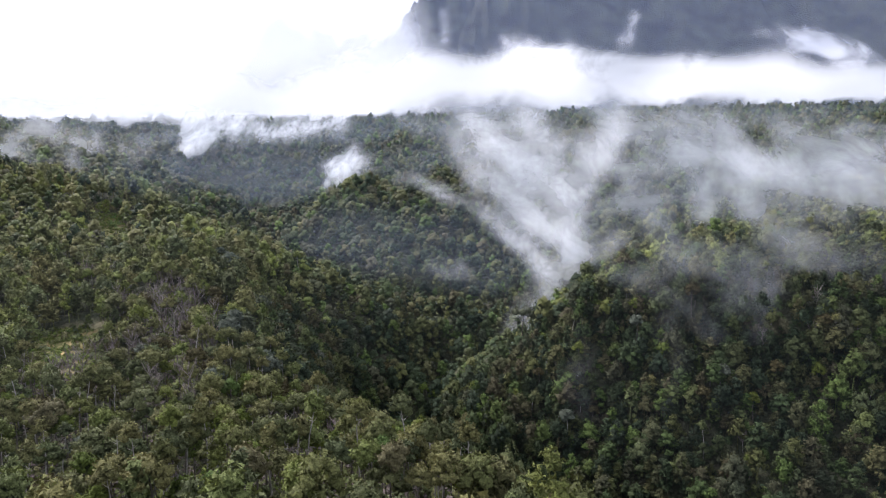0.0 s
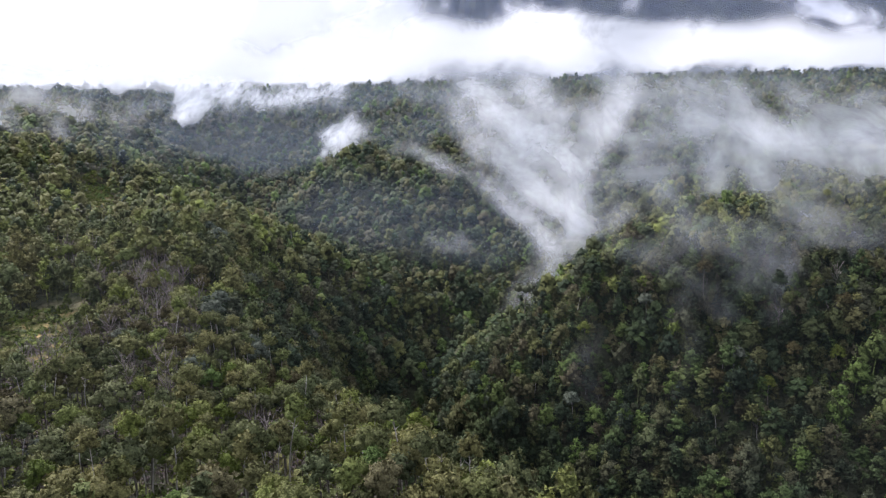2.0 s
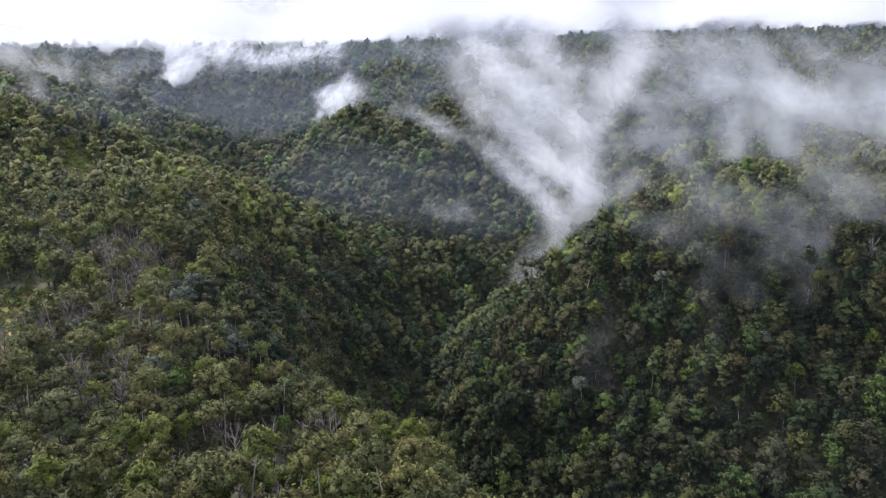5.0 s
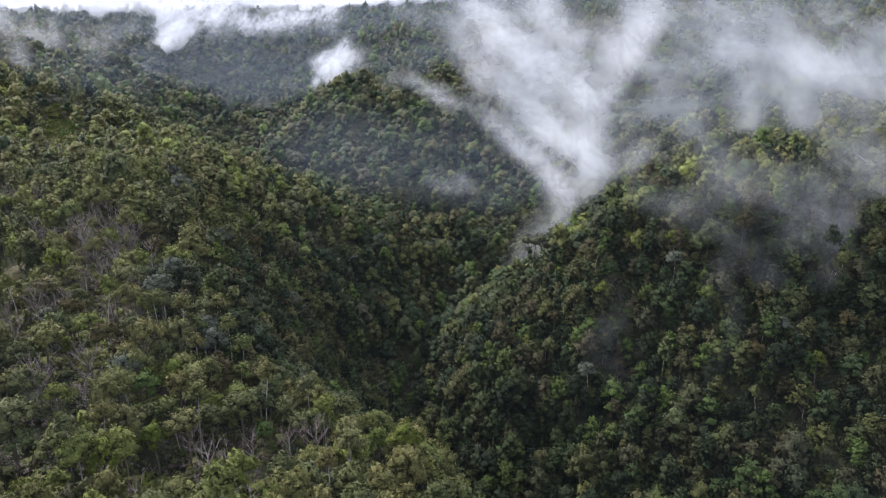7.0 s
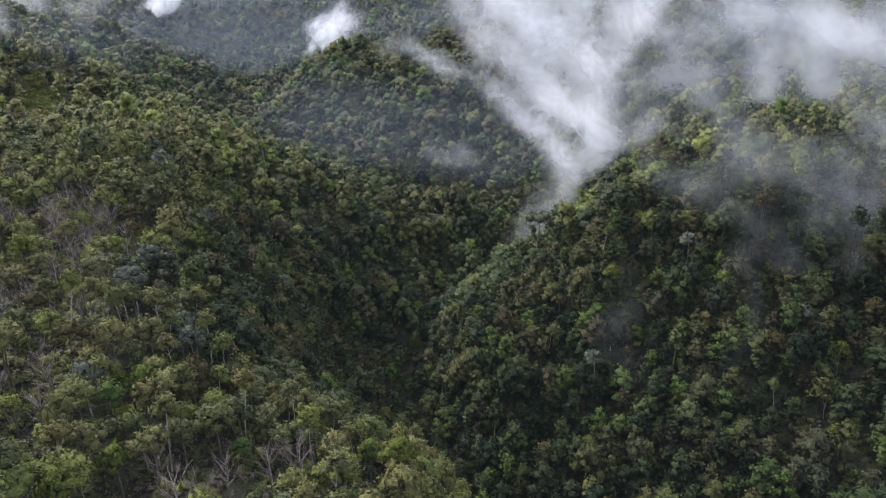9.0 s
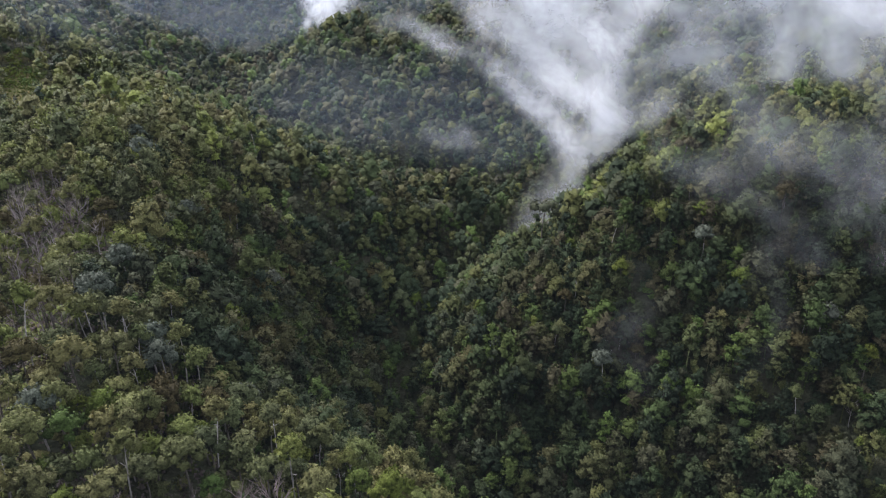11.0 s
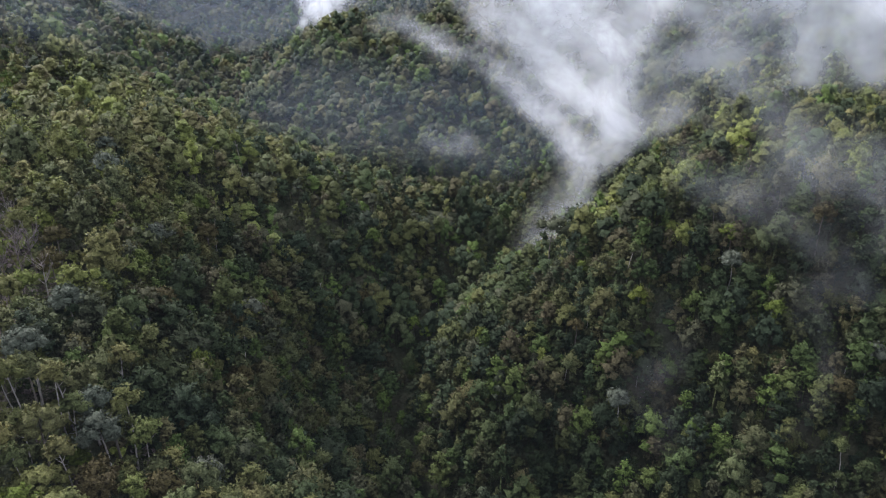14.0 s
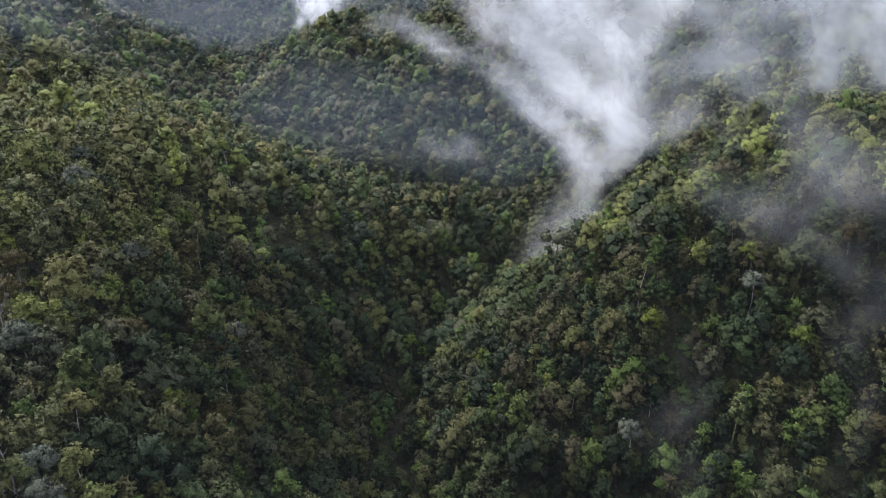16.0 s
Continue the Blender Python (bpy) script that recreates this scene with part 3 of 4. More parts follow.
# low shrubs and saplings under the thin trees of the spur
shrub = [template(64 + k, 2, 4, r * 1.4, r * 1.3, 0.36, r * 1.2, trunk=False, full=False) for k, r in enumerate((1.1, 1.5, 0.9))]
twiggy = [template(68 + k, 2, 9, r * 1.4, r * 1.6, 0.24, r * 1.3, trunk=False, full=False, heart_size=(0.2, 0.45)) for k, r in enumerate((1.1, 1.5, 0.9))]
sx, sy = scatter(g, -230, 20, 95, 300, 2.8, lambda x, y: in_sight(x, y) * np.where(y > 215, np.maximum(open_ground(x, y) * 0.5, bare_chance(x, y) > 0.1), 0.6))
v, t, k = stand(sx, sy, g, shrub, 0.7, 1.5)
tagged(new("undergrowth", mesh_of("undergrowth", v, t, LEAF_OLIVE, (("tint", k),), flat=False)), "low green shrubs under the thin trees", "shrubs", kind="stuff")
fx_, fy_ = scatter(g, -330, -120, 180, 520, 1.75, lambda x, y: (open_ground(x, y) > 0.3) * 0.95)
v, t, k = stand(fx_, fy_, g, shrub, 0.35, 0.95)
tagged(new("bracken", mesh_of("bracken", v, t, LEAF_BRIGHT, (("tint", k),), flat=False)), "bright green bracken and low bushes in the clearings", "bracken", kind="stuff")
bx, by = scatter(g, -200, 20, 95, 310, 2.6, lambda x, y: in_sight(x, y) * np.maximum(smooth(0.05, 0.4, bare_chance(x, y)) * 0.65, 0.3 * (y < 215)))
v, t, k = stand(bx, by, g, twiggy, 0.7, 1.6)
tagged(new("brush", mesh_of("brush", v, t, BRUSH, (("tint", k),), flat=False)), "dry brown-grey brush among leafless trees", "brush", kind="stuff")

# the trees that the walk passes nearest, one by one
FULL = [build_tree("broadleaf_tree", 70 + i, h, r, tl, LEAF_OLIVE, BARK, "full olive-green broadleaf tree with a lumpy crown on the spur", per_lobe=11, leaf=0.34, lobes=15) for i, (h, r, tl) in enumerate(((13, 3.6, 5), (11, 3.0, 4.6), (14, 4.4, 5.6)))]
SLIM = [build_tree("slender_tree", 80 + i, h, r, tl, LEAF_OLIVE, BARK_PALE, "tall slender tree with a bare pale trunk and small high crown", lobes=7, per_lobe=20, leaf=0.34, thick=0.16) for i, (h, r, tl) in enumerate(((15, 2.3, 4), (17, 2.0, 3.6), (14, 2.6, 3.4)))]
BRIGHT = [build_tree("bright_tree", 90 + i, h, r, tl, LEAF_BRIGHT, BARK, "young yellow-green tree standing out from darker forest", per_lobe=11, leaf=0.34, lobes=15) for i, (h, r, tl) in enumerate(((12, 3.2, 5), (10, 2.5, 4.4)))]
PALE = [build_tree("pale_tree", 95 + i, h, r, tl, LEAF_PALE, BARK_PALE, "grey-green tree with pale leaves and light trunk", per_lobe=11, leaf=0.34, lobes=15) for i, (h, r, tl) in enumerate(((13, 4.0, 4.6),))]
RUST = [build_tree("olive_tree", 97 + i, h, r, tl, LEAF_RUST, BARK, "olive-brown tree with a dense rounded crown", per_lobe=11, leaf=0.34, lobes=15) for i, (h, r, tl) in enumerate(((12, 3.8, 4.6),))]
BARE = [build_bare("bare_tree", 100 + i, h, r, "leafless grey-brown tree with fine upright branches", BARK_PALE if i % 2 else BARK) for i, (h, r) in enumerate(((11, 2.6), (9, 2.3), (12, 2.4)))]
used = set()


def plant(models, i, x, y, z, g, lo=0.85, hi=1.2, group=""):
    model = models[i % len(models)]
    s = g.uniform(lo, hi)
    m = pose(x, y, z, 0, 0, g.uniform(0, 360)) @ Matrix.Diagonal((s, s, s * g.uniform(0.92, 1.1), 1))
    if model.name not in used:
        used.add(model.name)
        model.matrix_basis = m
        tagged(model, group=group)
        return model
    tree = copy_thing(model, m)
    tree.matrix_basis = m
    return tree


def ground_at(x, y):
    return float(land(np.array([float(x)]), np.array([float(y)]))[0])


nz = land(nx, ny)
full_count = 0
for i, (x, y, z) in enumerate(zip(nx, ny, nz)):
    c, b = g.uniform(), bare_chance(np.array([x]), np.array([y]))[0]
    if c < 0.66 * b:
        plant(BARE, g.randint(9), x, y, z, g, group="leafless trees on the spur")
    elif c < 0.30:
        plant(SLIM, g.randint(9), x, y, z, g, group="slender trees on the spur")
    elif c < (0.50 if y < 178 and x > -65 else 0.40):
        plant(BRIGHT, g.randint(9), x, y, z, g, 0.7, 1.1, group="yellow-green trees on the spur")
    elif c < 0.43:
        plant(PALE, 0, x, y, z, g, group="pale trees on the spur")
    elif c < 0.52:
        plant(RUST, 0, x, y, z, g, group="olive-brown trees on the spur")
    elif full_count < 290:
        full_count += 1
        plant(FULL, g.randint(9), x, y, z, g, group="broadleaf trees on the spur")
    elif c < 0.8:
        plant(SLIM, g.randint(9), x, y, z, g, 0.75, 1.0, group="slender trees on the spur")
    else:
        plant(RUST, 0, x, y, z, g, 0.7, 1.0, group="olive-brown trees on the spur")
# single trees that stand out on the slopes
for x, y in ((122, 256), (112, 234), (44, 331), (-20, 353), (-14, 350), (-124, 238), (-18, 179), (-11, 172), (85, 303), (58, 300), (92, 280), (70, 268), (-62, 240), (-66, 281), (-95, 330), (8, 322), (150, 262), (140, 284), (-84, 262), (-40, 380)):
    plant(BRIGHT, g.randint(9), x, y, ground_at(x, y) + 1.2, g, 0.9, 1.25, group="yellow-green trees on the slopes")
for x, y in ((-104, 280), (-71, 175), (-76, 207), (50, 280), (112, 266), (-125, 330), (84, 296), (-110, 300)):
    plant(PALE, 0, x, y, ground_at(x, y) + 1.2, g, 0.95, 1.25, group="pale trees on the slopes")
for x, y in ((102, 260), (-54, 177), (-57, 190), (62, 285), (135, 266), (160, 276), (-92, 297), (-74, 252), (110, 300), (40, 305), (-115, 350)):
    plant(RUST, 0, x, y, ground_at(x, y) + 1.0, g, 0.9, 1.25, group="olive-brown trees on the slopes")

# emergent trees with long bare stems on the crests
TALL = [build_tree("emergent_tree", 110 + i, h, r, tl, LEAF, BARK, "tall dark emergent tree with a bare stem and tufted crown", lobes=4, per_lobe=26, leaf=0.6, open_=0.5, thick=0.3, branch=7) for i, (h, r, tl) in enumerate(((20, 3.6, 3.4), (18, 4.4, 3.0)))]
for x, y in ((-253, 1232), (-246, 1228), (-238, 1220), (-226, 1190), (-212, 1165), (-205, 1160), (-262, 1238), (-398, 1148), (-410, 1152), (-424, 1160), (-380, 1140), (-440, 1170), (-366, 1135), (-136, 742), (88, 338)):
    plant(TALL, g.randint(9), x, y, ground_at(x, y), g, 0.85, 1.2, group="emergent trees on the crests")
plant(TALL, 1, 36, 354, ground_at(36, 354) + 0.5, g, 1.15, 1.17, group="emergent trees on the crests")
for i in range(34):
    x, y = g.uniform(30, 200), g.uniform(235, 345)
    plant(SLIM if i % 3 else BARE, g.randint(9), x, y, ground_at(x, y), g, 0.75, 1.0, group="slender trees standing out of the slope")
for i in range(16):
    x, y = g.uniform(-100, -30), g.uniform(210, 390)
    plant((SLIM, PALE, RUST)[i % 3], g.randint(9), x, y, ground_at(x, y), g, 1.0, 1.3, group="trees standing out of the ravine wall")
for model in FULL + SLIM + BRIGHT + PALE + RUST + BARE + TALL:
    if model.name not in used:
        plant([model], 0, -90 + 3 * len(used), 180, float(land(np.array([-90.0 + 3 * len(used)]), np.array([180.0]))[0]), g)


# ---------------------------------------------------------------- two tiny huts on the grassy strip
def flat_material(name, colour):
    m, n, l = material(name)
    pos = n.new("ShaderNodeNewGeometry")
    wear = n.new("ShaderNodeTexNoise")
    wear.inputs["Scale"].default_value = 2.5
    l.new(pos.outputs["Position"], wear.inputs["Vector"])
    shade = ramp_node(n, ((0.3, tuple(c * 0.75 for c in colour)), (0.7, colour)))
    l.new(wear.outputs["Fac"], shade.inputs[0])
    skin = n.new("ShaderNodeBsdfPrincipled")
    skin.inputs["Roughness"].default_value = 0.55
    l.new(shade.outputs["Color"], skin.inputs["Base Color"])
    out = n.new("ShaderNodeOutputMaterial")
    l.new(skin.outputs[0], out.inputs["Surface"])
    return m


ROOF, PLANK = flat_material("white_sheet_roof", (0.8, 0.8, 0.78)), flat_material("grey_planks", (0.22, 0.19, 0.16))


def build_hut(wide, deep, wall_high, label):
    root = new("hut")
    bm = bmesh.new()
    bmesh.ops.create_cube(bm, size=1, matrix=pose(0, 0, wall_high / 2 - 0.2) @ Matrix.Diagonal((wide, deep, wall_high + 0.4, 1)))
    bmesh.ops.bevel(bm, geom=bm.edges, offset=0.03, affect="EDGES")
    me = bpy.data.meshes.new("wall")
    bm.to_mesh(me)
    bm.free()
    me.materials.append(PLANK)
    wall = new("wall", me)
    wall.parent = root
    for side in (-1, 1):
        bm = bmesh.new()
        bmesh.ops.create_cube(bm, size=1, matrix=pose(0, side * deep * 0.3, wall_high + deep * 0.12, -side * 28) @ Matrix.Diagonal((wide + 0.4, deep * 0.78, 0.05, 1)))
        me = bpy.data.meshes.new("roof")
        bm.to_mesh(me)
        bm.free()
        me.materials.append(ROOF)
        roof = new("roof", me)
        roof.parent = root
    return tagged(root, label, "hut", "huts on the grassy strip")


for x, y, wide, deep in ((-241, 436, 3.0, 2.4), (-235.5, 435, 2.6, 2.2)):
    hut = build_hut(wide, deep, 2.2, "tiny plank hut with a white sheet roof")
    hut.matrix_basis = pose(x, y, ground_at(x, y) + 1.2, 0, 0, 12)

# ---------------------------------------------------------------- mist and cloud
def mist_curtain(name, strokes, depth, lean, mat, label, layers=2, gap=14.0, seed=0, clear=14.0, sway=6.0, cell=5.0, least=0.22, middle=None, sink=9.0):
    """A bank of mist: soft leaning sheets, dense along strokes of (x, z, half-width, density), thinning out where they meet the trees."""
    g = np.random.RandomState(seed)
    root = new(name)
    pts = [p for stroke in strokes for p in stroke]
    reach = max(p[2] for p in pts) * 2
    x0, x1 = min(p[0] for p in pts) - reach, max(p[0] for p in pts) + reach
    z0, z1 = min(p[1] for p in pts) - reach, max(p[1] for p in pts) + reach
    nu, nv = int((x1 - x0) / cell) + 2, int((z1 - z0) / cell) + 2
    for layer in range(layers):
        x, z = np.meshgrid(np.linspace(x0, x1, nu), np.linspace(z0, z1, nv))
        y = depth + lean * (z - ((z0 + z1) / 2 if middle is None else middle)) + (layer - (layers - 1) / 2) * gap + sway * rough(x, z, reach * 1.6 + 20, seed * 7 + layer + 20)
        warp = rough(x, z, reach * 1.3 + 10, seed * 5 + layer + 50) * reach * 0.16
        dens = np.zeros_like(x)
        for stroke in strokes:
            for (ax, az, aw, ad), (bx, bz, bw, bd) in zip(stroke, stroke[1:]):
                ex, ez = bx - ax, bz - az
                k = np.clip(((x + warp - ax) * ex + (z - warp - az) * ez) / (ex * ex + ez * ez), 0, 1)
                d = np.hypot(x + warp - ax - k * ex, z - warp - az - k * ez) / (aw + k * (bw - aw))
                dens = np.maximum(dens, (ad + k * (bd - ad)) * np.exp(-0.9 * d * d))
        dens = dens * smooth(0, clear, z - land(x, y) - sink)
        edge = np.minimum(np.minimum(x - x0, x1 - x), np.minimum(z - z0, z1 - z))
        dens = (dens * smooth(0, reach * 0.4, edge)).ravel()
        quads = grid_tris(nu, nv)
        quads = quads[dens[quads].max(axis=1) > least]
        if not len(quads):
            continue
        live, inverse = np.unique(quads, return_inverse=True)
        v = np.stack([x, y, z], -1).reshape(-1, 3)[live]
        sheet = new("mist_layer", mesh_of("mist_layer", v, inverse.reshape(-1, 4), mat, (("wetness", dens[live]),), flat=False))
        sheet.parent = root
    return tagged(root, label, "mist", kind="stuff")


MIST = mist_material("valley_mist", 0.030, 0.34, 0.88, 0.72, 0.3, flow=38, streak=1.4)
VEIL = mist_material("thin_mist", 0.024, 0.30, 0.92, 0.82, 0.3, flow=62, streak=1.3)
WISP = mist_material("small_wisps", 0.055, 0.36, 0.90, 0.76, 0.4, flow=-50, streak=1.4)
SHRED = mist_material("cloud_shreds", 0.012, 0.36, 0.90, 0.9, 0.6, flow=12, streak=1.8)
CLOUD = mist_material("low_cloud", 0.006, 0.28, 0.66, 0.95, 0.6)
# HAZE, DEEP_HAZE, FAR_HAZE: the blue of distance put into added see-through sheets
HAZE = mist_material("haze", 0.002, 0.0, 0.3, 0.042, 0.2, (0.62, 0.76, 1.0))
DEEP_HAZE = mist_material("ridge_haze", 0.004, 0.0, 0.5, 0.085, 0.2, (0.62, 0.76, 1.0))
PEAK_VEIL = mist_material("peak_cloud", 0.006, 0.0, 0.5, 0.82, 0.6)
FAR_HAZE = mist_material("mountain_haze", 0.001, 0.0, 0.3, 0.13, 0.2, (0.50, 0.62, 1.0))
mist_curtain("mist_bank", (((-61, 124, 5, 0.3), (-33, 127, 9, 0.66), (-9, 117, 10, 0.75), (13, 107, 11, 0.66), (36, 87, 11, 0.7), (56, 70, 11, 0.82), (68, 57, 11, 0.7), (65, 44, 9, 0.42)), ((7, 175, 17, 0.62), (28, 146, 21, 0.84), (62, 131, 24, 0.86), (78, 106, 22, 0.88), (82, 83, 19, 0.84), (74, 63, 13, 0.68)), ((107, 171, 24, 0.64), (98, 142, 24, 0.72), (90, 120, 22, 0.76)), ((49, 172, 24, 0.66), (66, 149, 27, 0.76)), ((-6, 162, 16, 0.5), (9, 133, 17, 0.64), (15, 114, 15, 0.6)), ((18, 126, 17, 0.66), (38, 111, 20, 0.68), (58, 92, 18, 0.72)), ((101, 83, 23, 0.56), (114, 62, 18, 0.48))), 450, 0.50, MIST, "torn white mist spilling down into the ravine", seed=1, layers=2, clear=12.0, middle=90)
mist_curtain("mist_bank", (((111, 143, 20, 0.64), (141, 146, 23, 0.7), (170, 143, 27, 0.8), (199, 129, 29, 0.8), (240, 127, 29, 0.78), (289, 122, 32, 0.72), (344, 119, 32, 0.6)), ((166, 124, 19, 0.74), (153, 107, 17, 0.66), (135, 93, 16, 0.5)), ((196, 116, 19, 0.74), (206, 96, 22, 0.68), (215, 75, 21, 0.62), (245, 68, 24, 0.56), (292, 71, 27, 0.5)), ((91, 93, 17, 0.55), (109, 110, 19, 0.62), (127, 124, 19, 0.62), (130, 101, 16, 0.52))), 430, 0.90, VEIL, "thin grey mist over the wooded plateau", seed=3, layers=1, clear=14, middle=100, sink=5.0)
mist_curtain("mist_bank", (((103, 133, 20, 0.52), (138, 144, 26, 0.66), (174, 149, 26, 0.74), (215, 144, 26, 0.7), (263, 138, 31, 0.66), (317, 136, 31, 0.55)), ((154, 115, 25, 0.6), (195, 108, 24, 0.6), (249, 104, 29, 0.58)), ((108, 85, 16, 0.44), (130, 78, 16, 0.46), (163, 79, 15, 0.44))), 370, 0.90, VEIL, "thin grey mist over the wooded plateau", seed=21, layers=1, clear=12, middle=95)
mist_curtain("mist_bank", (((206, 182, 36, 0.60), (336, 182, 41, 0.60), (445, 170, 40, 0.60), (616, 155, 46, 0.50)), ((-64, 174, 31, 0.55), (28, 198, 37, 0.70), (114, 190, 33, 0.55)),), 900, 1.00, VEIL, "thin grey mist rising over the far woods", seed=4, layers=1, clear=18.0)
mist_curtain("mist_wisp", (((-166, 92, 10, 0.80), (-157, 115, 25, 1.00), (-142, 133, 25, 0.80), (-121, 151, 18, 0.35)),), 850, 0.30, WISP, "small white mist wisp behind a wooded hill", seed=5, layers=2, gap=10.0, clear=6.0, cell=3.0)
mist_curtain("mist_wisp", (((-475, 85, 11, 0.70), (-473, 114, 19, 1.00), (-466, 147, 23, 1.00), (-448, 181, 42, 0.90)), ((-399, 186, 36, 0.74), (-321, 174, 28, 0.74), (-282, 178, 36, 0.80), (-205, 188, 32, 0.74)),), 1100, 0.30, WISP, "small white mist wisp on a dark wooded slope", seed=6, layers=2, gap=14.0, clear=8.0, cell=4.0)
mist_curtain("mist_wisp", (((-433, 129, 29, 0.80), (-393, 136, 27, 0.85), (-367, 129, 19, 0.50)), ((-344, 153, 16, 0.45), (-326, 114, 12, 0.55), (-318, 105, 8, 0.30)),), 560, 0.30, VEIL, "grey mist drifting off the wooded slope", seed=7, layers=2, clear=10.0)
mist_curtain("mist_wisp", (((-1324, 211, 52, 0.85), (-888, 211, 47, 0.85), (-650, 216, 47, 0.90), (-459, 193, 40, 0.75)),), 1350, 0.30, SHRED, "white mist shreds along the far ridge", seed=41, layers=1, clear=12.0, cell=8.0)
mist_curtain("mist_wisp", (((44, 79, 9, 0.3), (44, 70, 11, 0.4), (47, 59, 11, 0.42), (51, 46, 10, 0.32)), ((81, 81, 10, 0.32), (83, 67, 11, 0.36), (80, 54, 9, 0.28))), 232, 0.50, VEIL, "thin bluish mist in front of the wooded hill", seed=8, layers=1, clear=12.0, cell=4.0, middle=50)
mist_curtain("mist_wisp", ((( -19, 52, 11, 0.42), (3, 48, 11, 0.42)),), 520, 0.20, VEIL, "faint mist above the far side of the ravine", seed=9, layers=1, clear=8.0, cell=3.0)
mist_curtain("mist_wisp", (((61, 64, 17, 0.50), (50, 48, 17, 0.62), (38, 32, 16, 0.62), (29, 18, 12, 0.45)),), 392, 0.40, VEIL, "grey mist curling out of the ravine", seed=16, layers=1, gap=8.0, clear=4.0, cell=3.0, sway=3.0)
mist_curtain("cloud_bank", (((-338, 219, 54, 0.90), (-177, 265, 84, 1.00), (-44, 304, 82, 1.00), (180, 303, 71, 1.00), (443, 290, 62, 1.00), (704, 289, 62, 1.00), (1232, 275, 68, 1.00)), ((61, 330, 35, 0.80), (167, 363, 33, 0.80), (325, 342, 35, 0.80), (561, 329, 35, 0.80)),), 1560, 0.20, CLOUD, "long white cloud bank lying over the plateau", seed=10, layers=1, gap=60.0, sway=30.0, clear=16.0, cell=18.0)
mist_curtain("cloud_bank", (((-1948, 292, 88, 1.00), (-1044, 283, 68, 1.00), (-703, 275, 82, 1.00), (-571, 261, 82, 1.00), (-367, 260, 73, 1.00), (-164, 303, 103, 1.00)), ((-1046, 378, 89, 1.00), (-823, 362, 74, 1.00), (-602, 333, 38, 0.70)), ((-310, 361, 50, 0.70), (-193, 389, 65, 0.90), (-136, 432, 45, 0.60)),), 1700, 0.20, CLOUD, "bright white cloud hiding the valley head", seed=11, layers=1, gap=60.0, sway=30.0, clear=16.0, cell=18.0)
mist_curtain("cloud_wisp", (((919, 491, 40, 0.70), (1074, 464, 62, 0.95), (1245, 411, 62, 0.90)), ((467, 475, 44, 0.50), (555, 545, 37, 0.70)), ((-42, 565, 25, 0.60), (-51, 477, 36, 0.70)), ((151, 441, 73, 0.70), (327, 458, 47, 0.50)),), 2100, 0.20, SHRED, "white cloud shred against the mountain", seed=12, layers=1, gap=30.0, sway=20.0, cell=10.0)
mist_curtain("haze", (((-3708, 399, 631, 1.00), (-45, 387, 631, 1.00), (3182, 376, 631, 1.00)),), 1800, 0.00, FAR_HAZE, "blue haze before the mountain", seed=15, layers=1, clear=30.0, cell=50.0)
mist_curtain("cloud_wisp", (((-1006, 532, 241, 1.00), (-533, 529, 282, 1.00), (-338, 529, 181, 0.90)),), 2300, 0.20, PEAK_VEIL, "thin cloud veiling a far peak", seed=36, layers=1, gap=30.0, sway=20.0, cell=14.0)
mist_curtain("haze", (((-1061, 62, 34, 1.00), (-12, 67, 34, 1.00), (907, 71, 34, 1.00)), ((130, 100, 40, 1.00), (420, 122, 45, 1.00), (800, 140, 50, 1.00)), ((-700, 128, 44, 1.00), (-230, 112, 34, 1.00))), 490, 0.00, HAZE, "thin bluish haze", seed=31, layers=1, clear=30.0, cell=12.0)
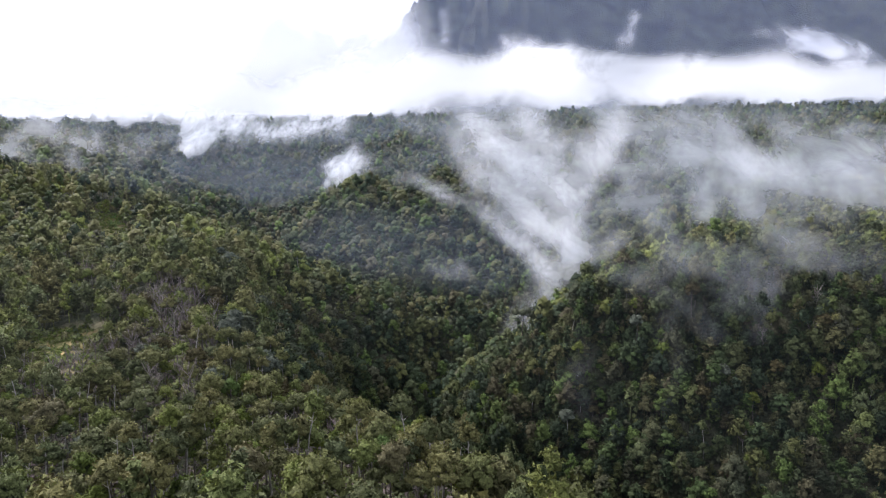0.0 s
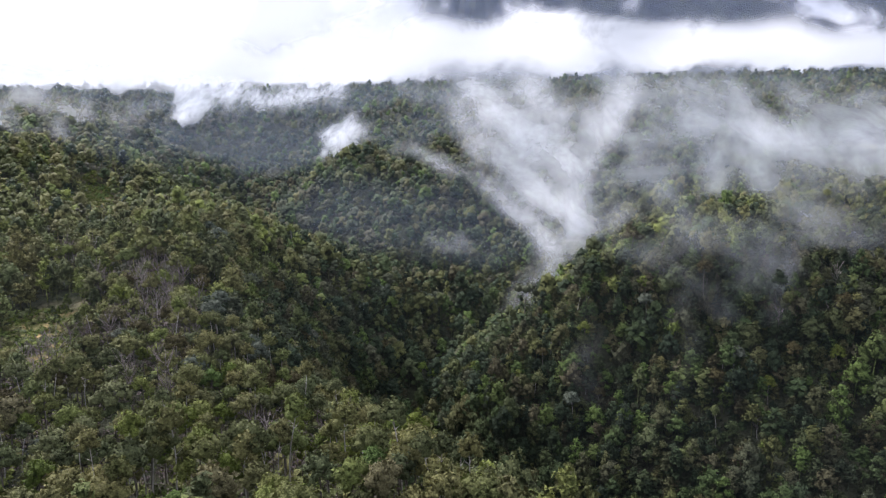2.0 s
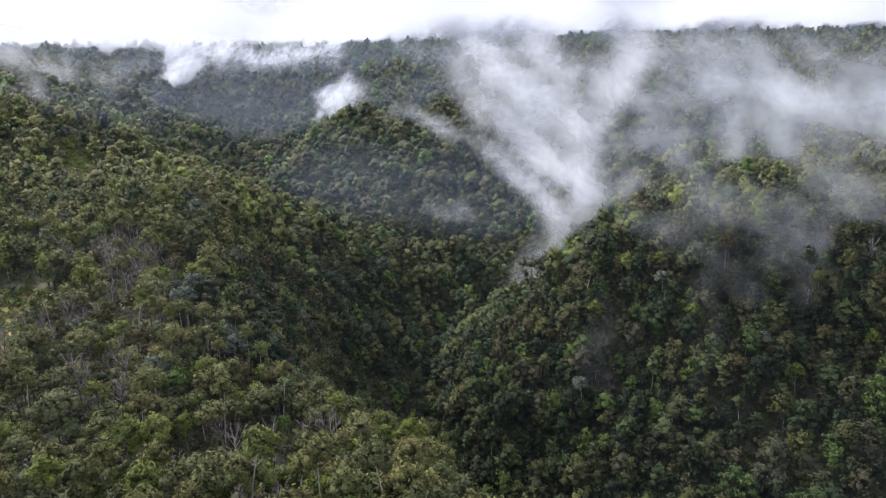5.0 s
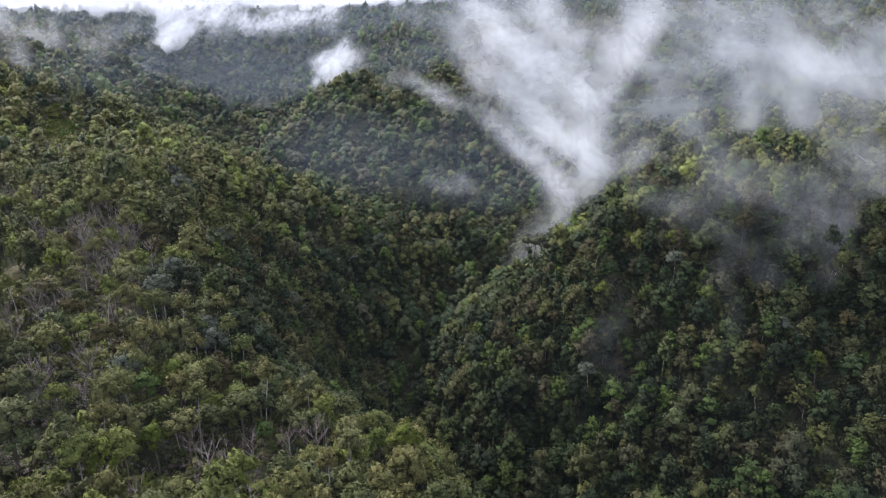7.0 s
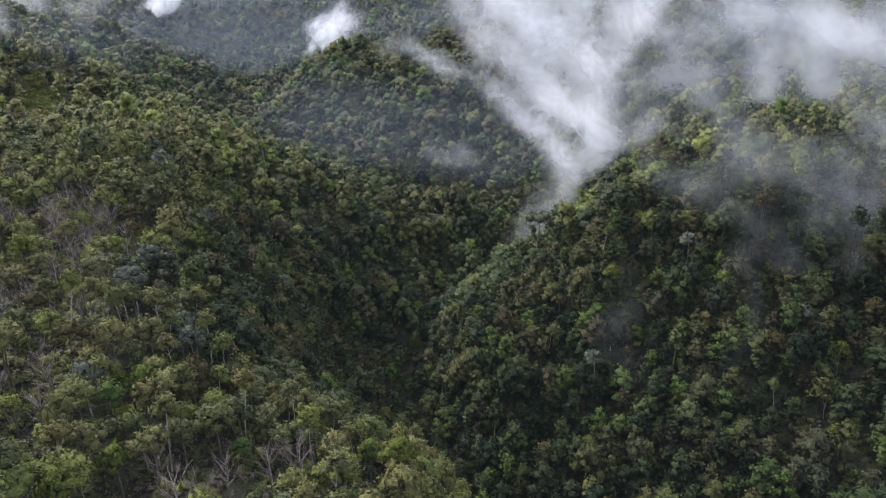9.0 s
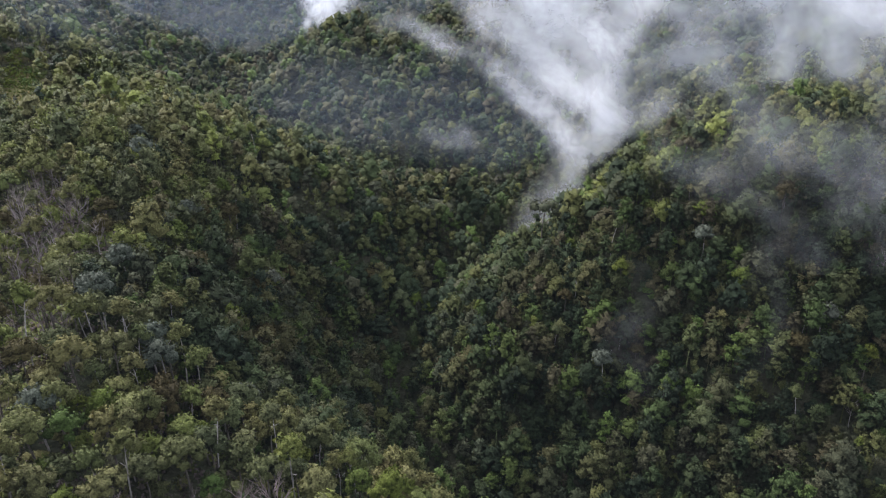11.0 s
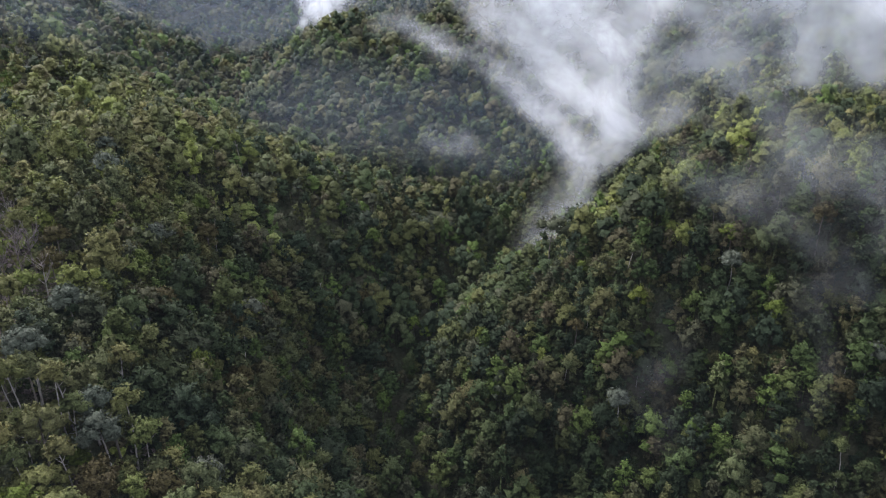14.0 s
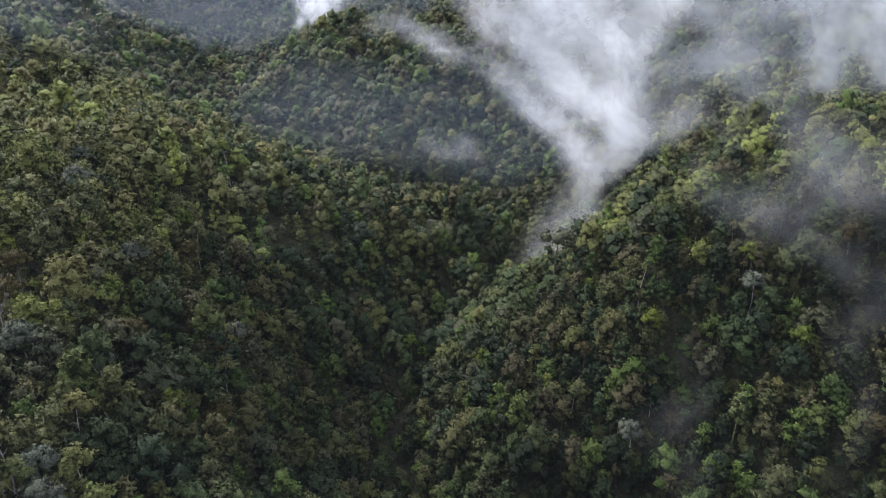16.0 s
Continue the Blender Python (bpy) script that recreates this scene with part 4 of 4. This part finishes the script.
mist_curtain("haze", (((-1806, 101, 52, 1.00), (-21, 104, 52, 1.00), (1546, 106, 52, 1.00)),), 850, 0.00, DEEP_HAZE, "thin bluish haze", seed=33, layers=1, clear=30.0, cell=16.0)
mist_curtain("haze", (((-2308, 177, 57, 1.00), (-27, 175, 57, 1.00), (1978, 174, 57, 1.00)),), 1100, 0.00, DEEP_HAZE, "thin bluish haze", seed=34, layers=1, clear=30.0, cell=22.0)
mist_curtain("mist_bank", (((84, 96, 8, 0.42), (93, 89, 10, 0.46), (101, 82, 9, 0.44), (108, 75, 7, 0.34)), ((62, 98, 8, 0.44), (76, 94, 10, 0.5), (88, 93, 10, 0.5)), ((102, 98, 17, 0.52), (126, 98, 21, 0.56), (155, 96, 23, 0.58), (193, 95, 25, 0.56)), ((125, 80, 12, 0.36), (151, 82, 14, 0.4))), 280, 0.80, VEIL, "thin grey mist trailing over the hill crest", seed=44, layers=1, clear=9.0, cell=4.0, middle=70, sink=4.0)
mist_curtain("mist_wisp", (((-647, 135, 37, 0.55), (-557, 142, 35, 0.60), (-481, 161, 31, 0.65), (-390, 154, 28, 0.55), (-325, 151, 21, 0.50)), ((-398, 104, 24, 0.35), (-419, 123, 22, 0.45)),), 720, 0.30, VEIL, "thin grey mist over the far shelf", seed=52, layers=1, clear=8.0, cell=5.0)


def haze_layer(height, mat, label):
    """A level see-through sheet added to lift the darks as haze would, gone where the land rises through it."""
    x, y = np.meshgrid(np.linspace(-900, 900, 61), np.linspace(-120, 1080, 41))
    z = height + 5 * rough(x, y, 260, 61)
    dens = smooth(0, 30, z - land(x, y) - 14).ravel()
    quads = grid_tris(61, 41)
    quads = quads[dens[quads].max(axis=1) > 0.02]
    live, inverse = np.unique(quads, return_inverse=True)
    v = np.stack([x, y, z], -1).reshape(-1, 3)[live]
    return tagged(new("haze", mesh_of("haze", v, inverse.reshape(-1, 4), mat, (("wetness", dens[live]),), flat=False)), label, "mist", kind="stuff")


haze_layer(116, mist_material("valley_haze_lift", 0.006, 0.0, 0.5, 0.0036, 0.3, (0.70, 0.82, 1.0)), "thin haze sheet added over the valley to lift its darks")
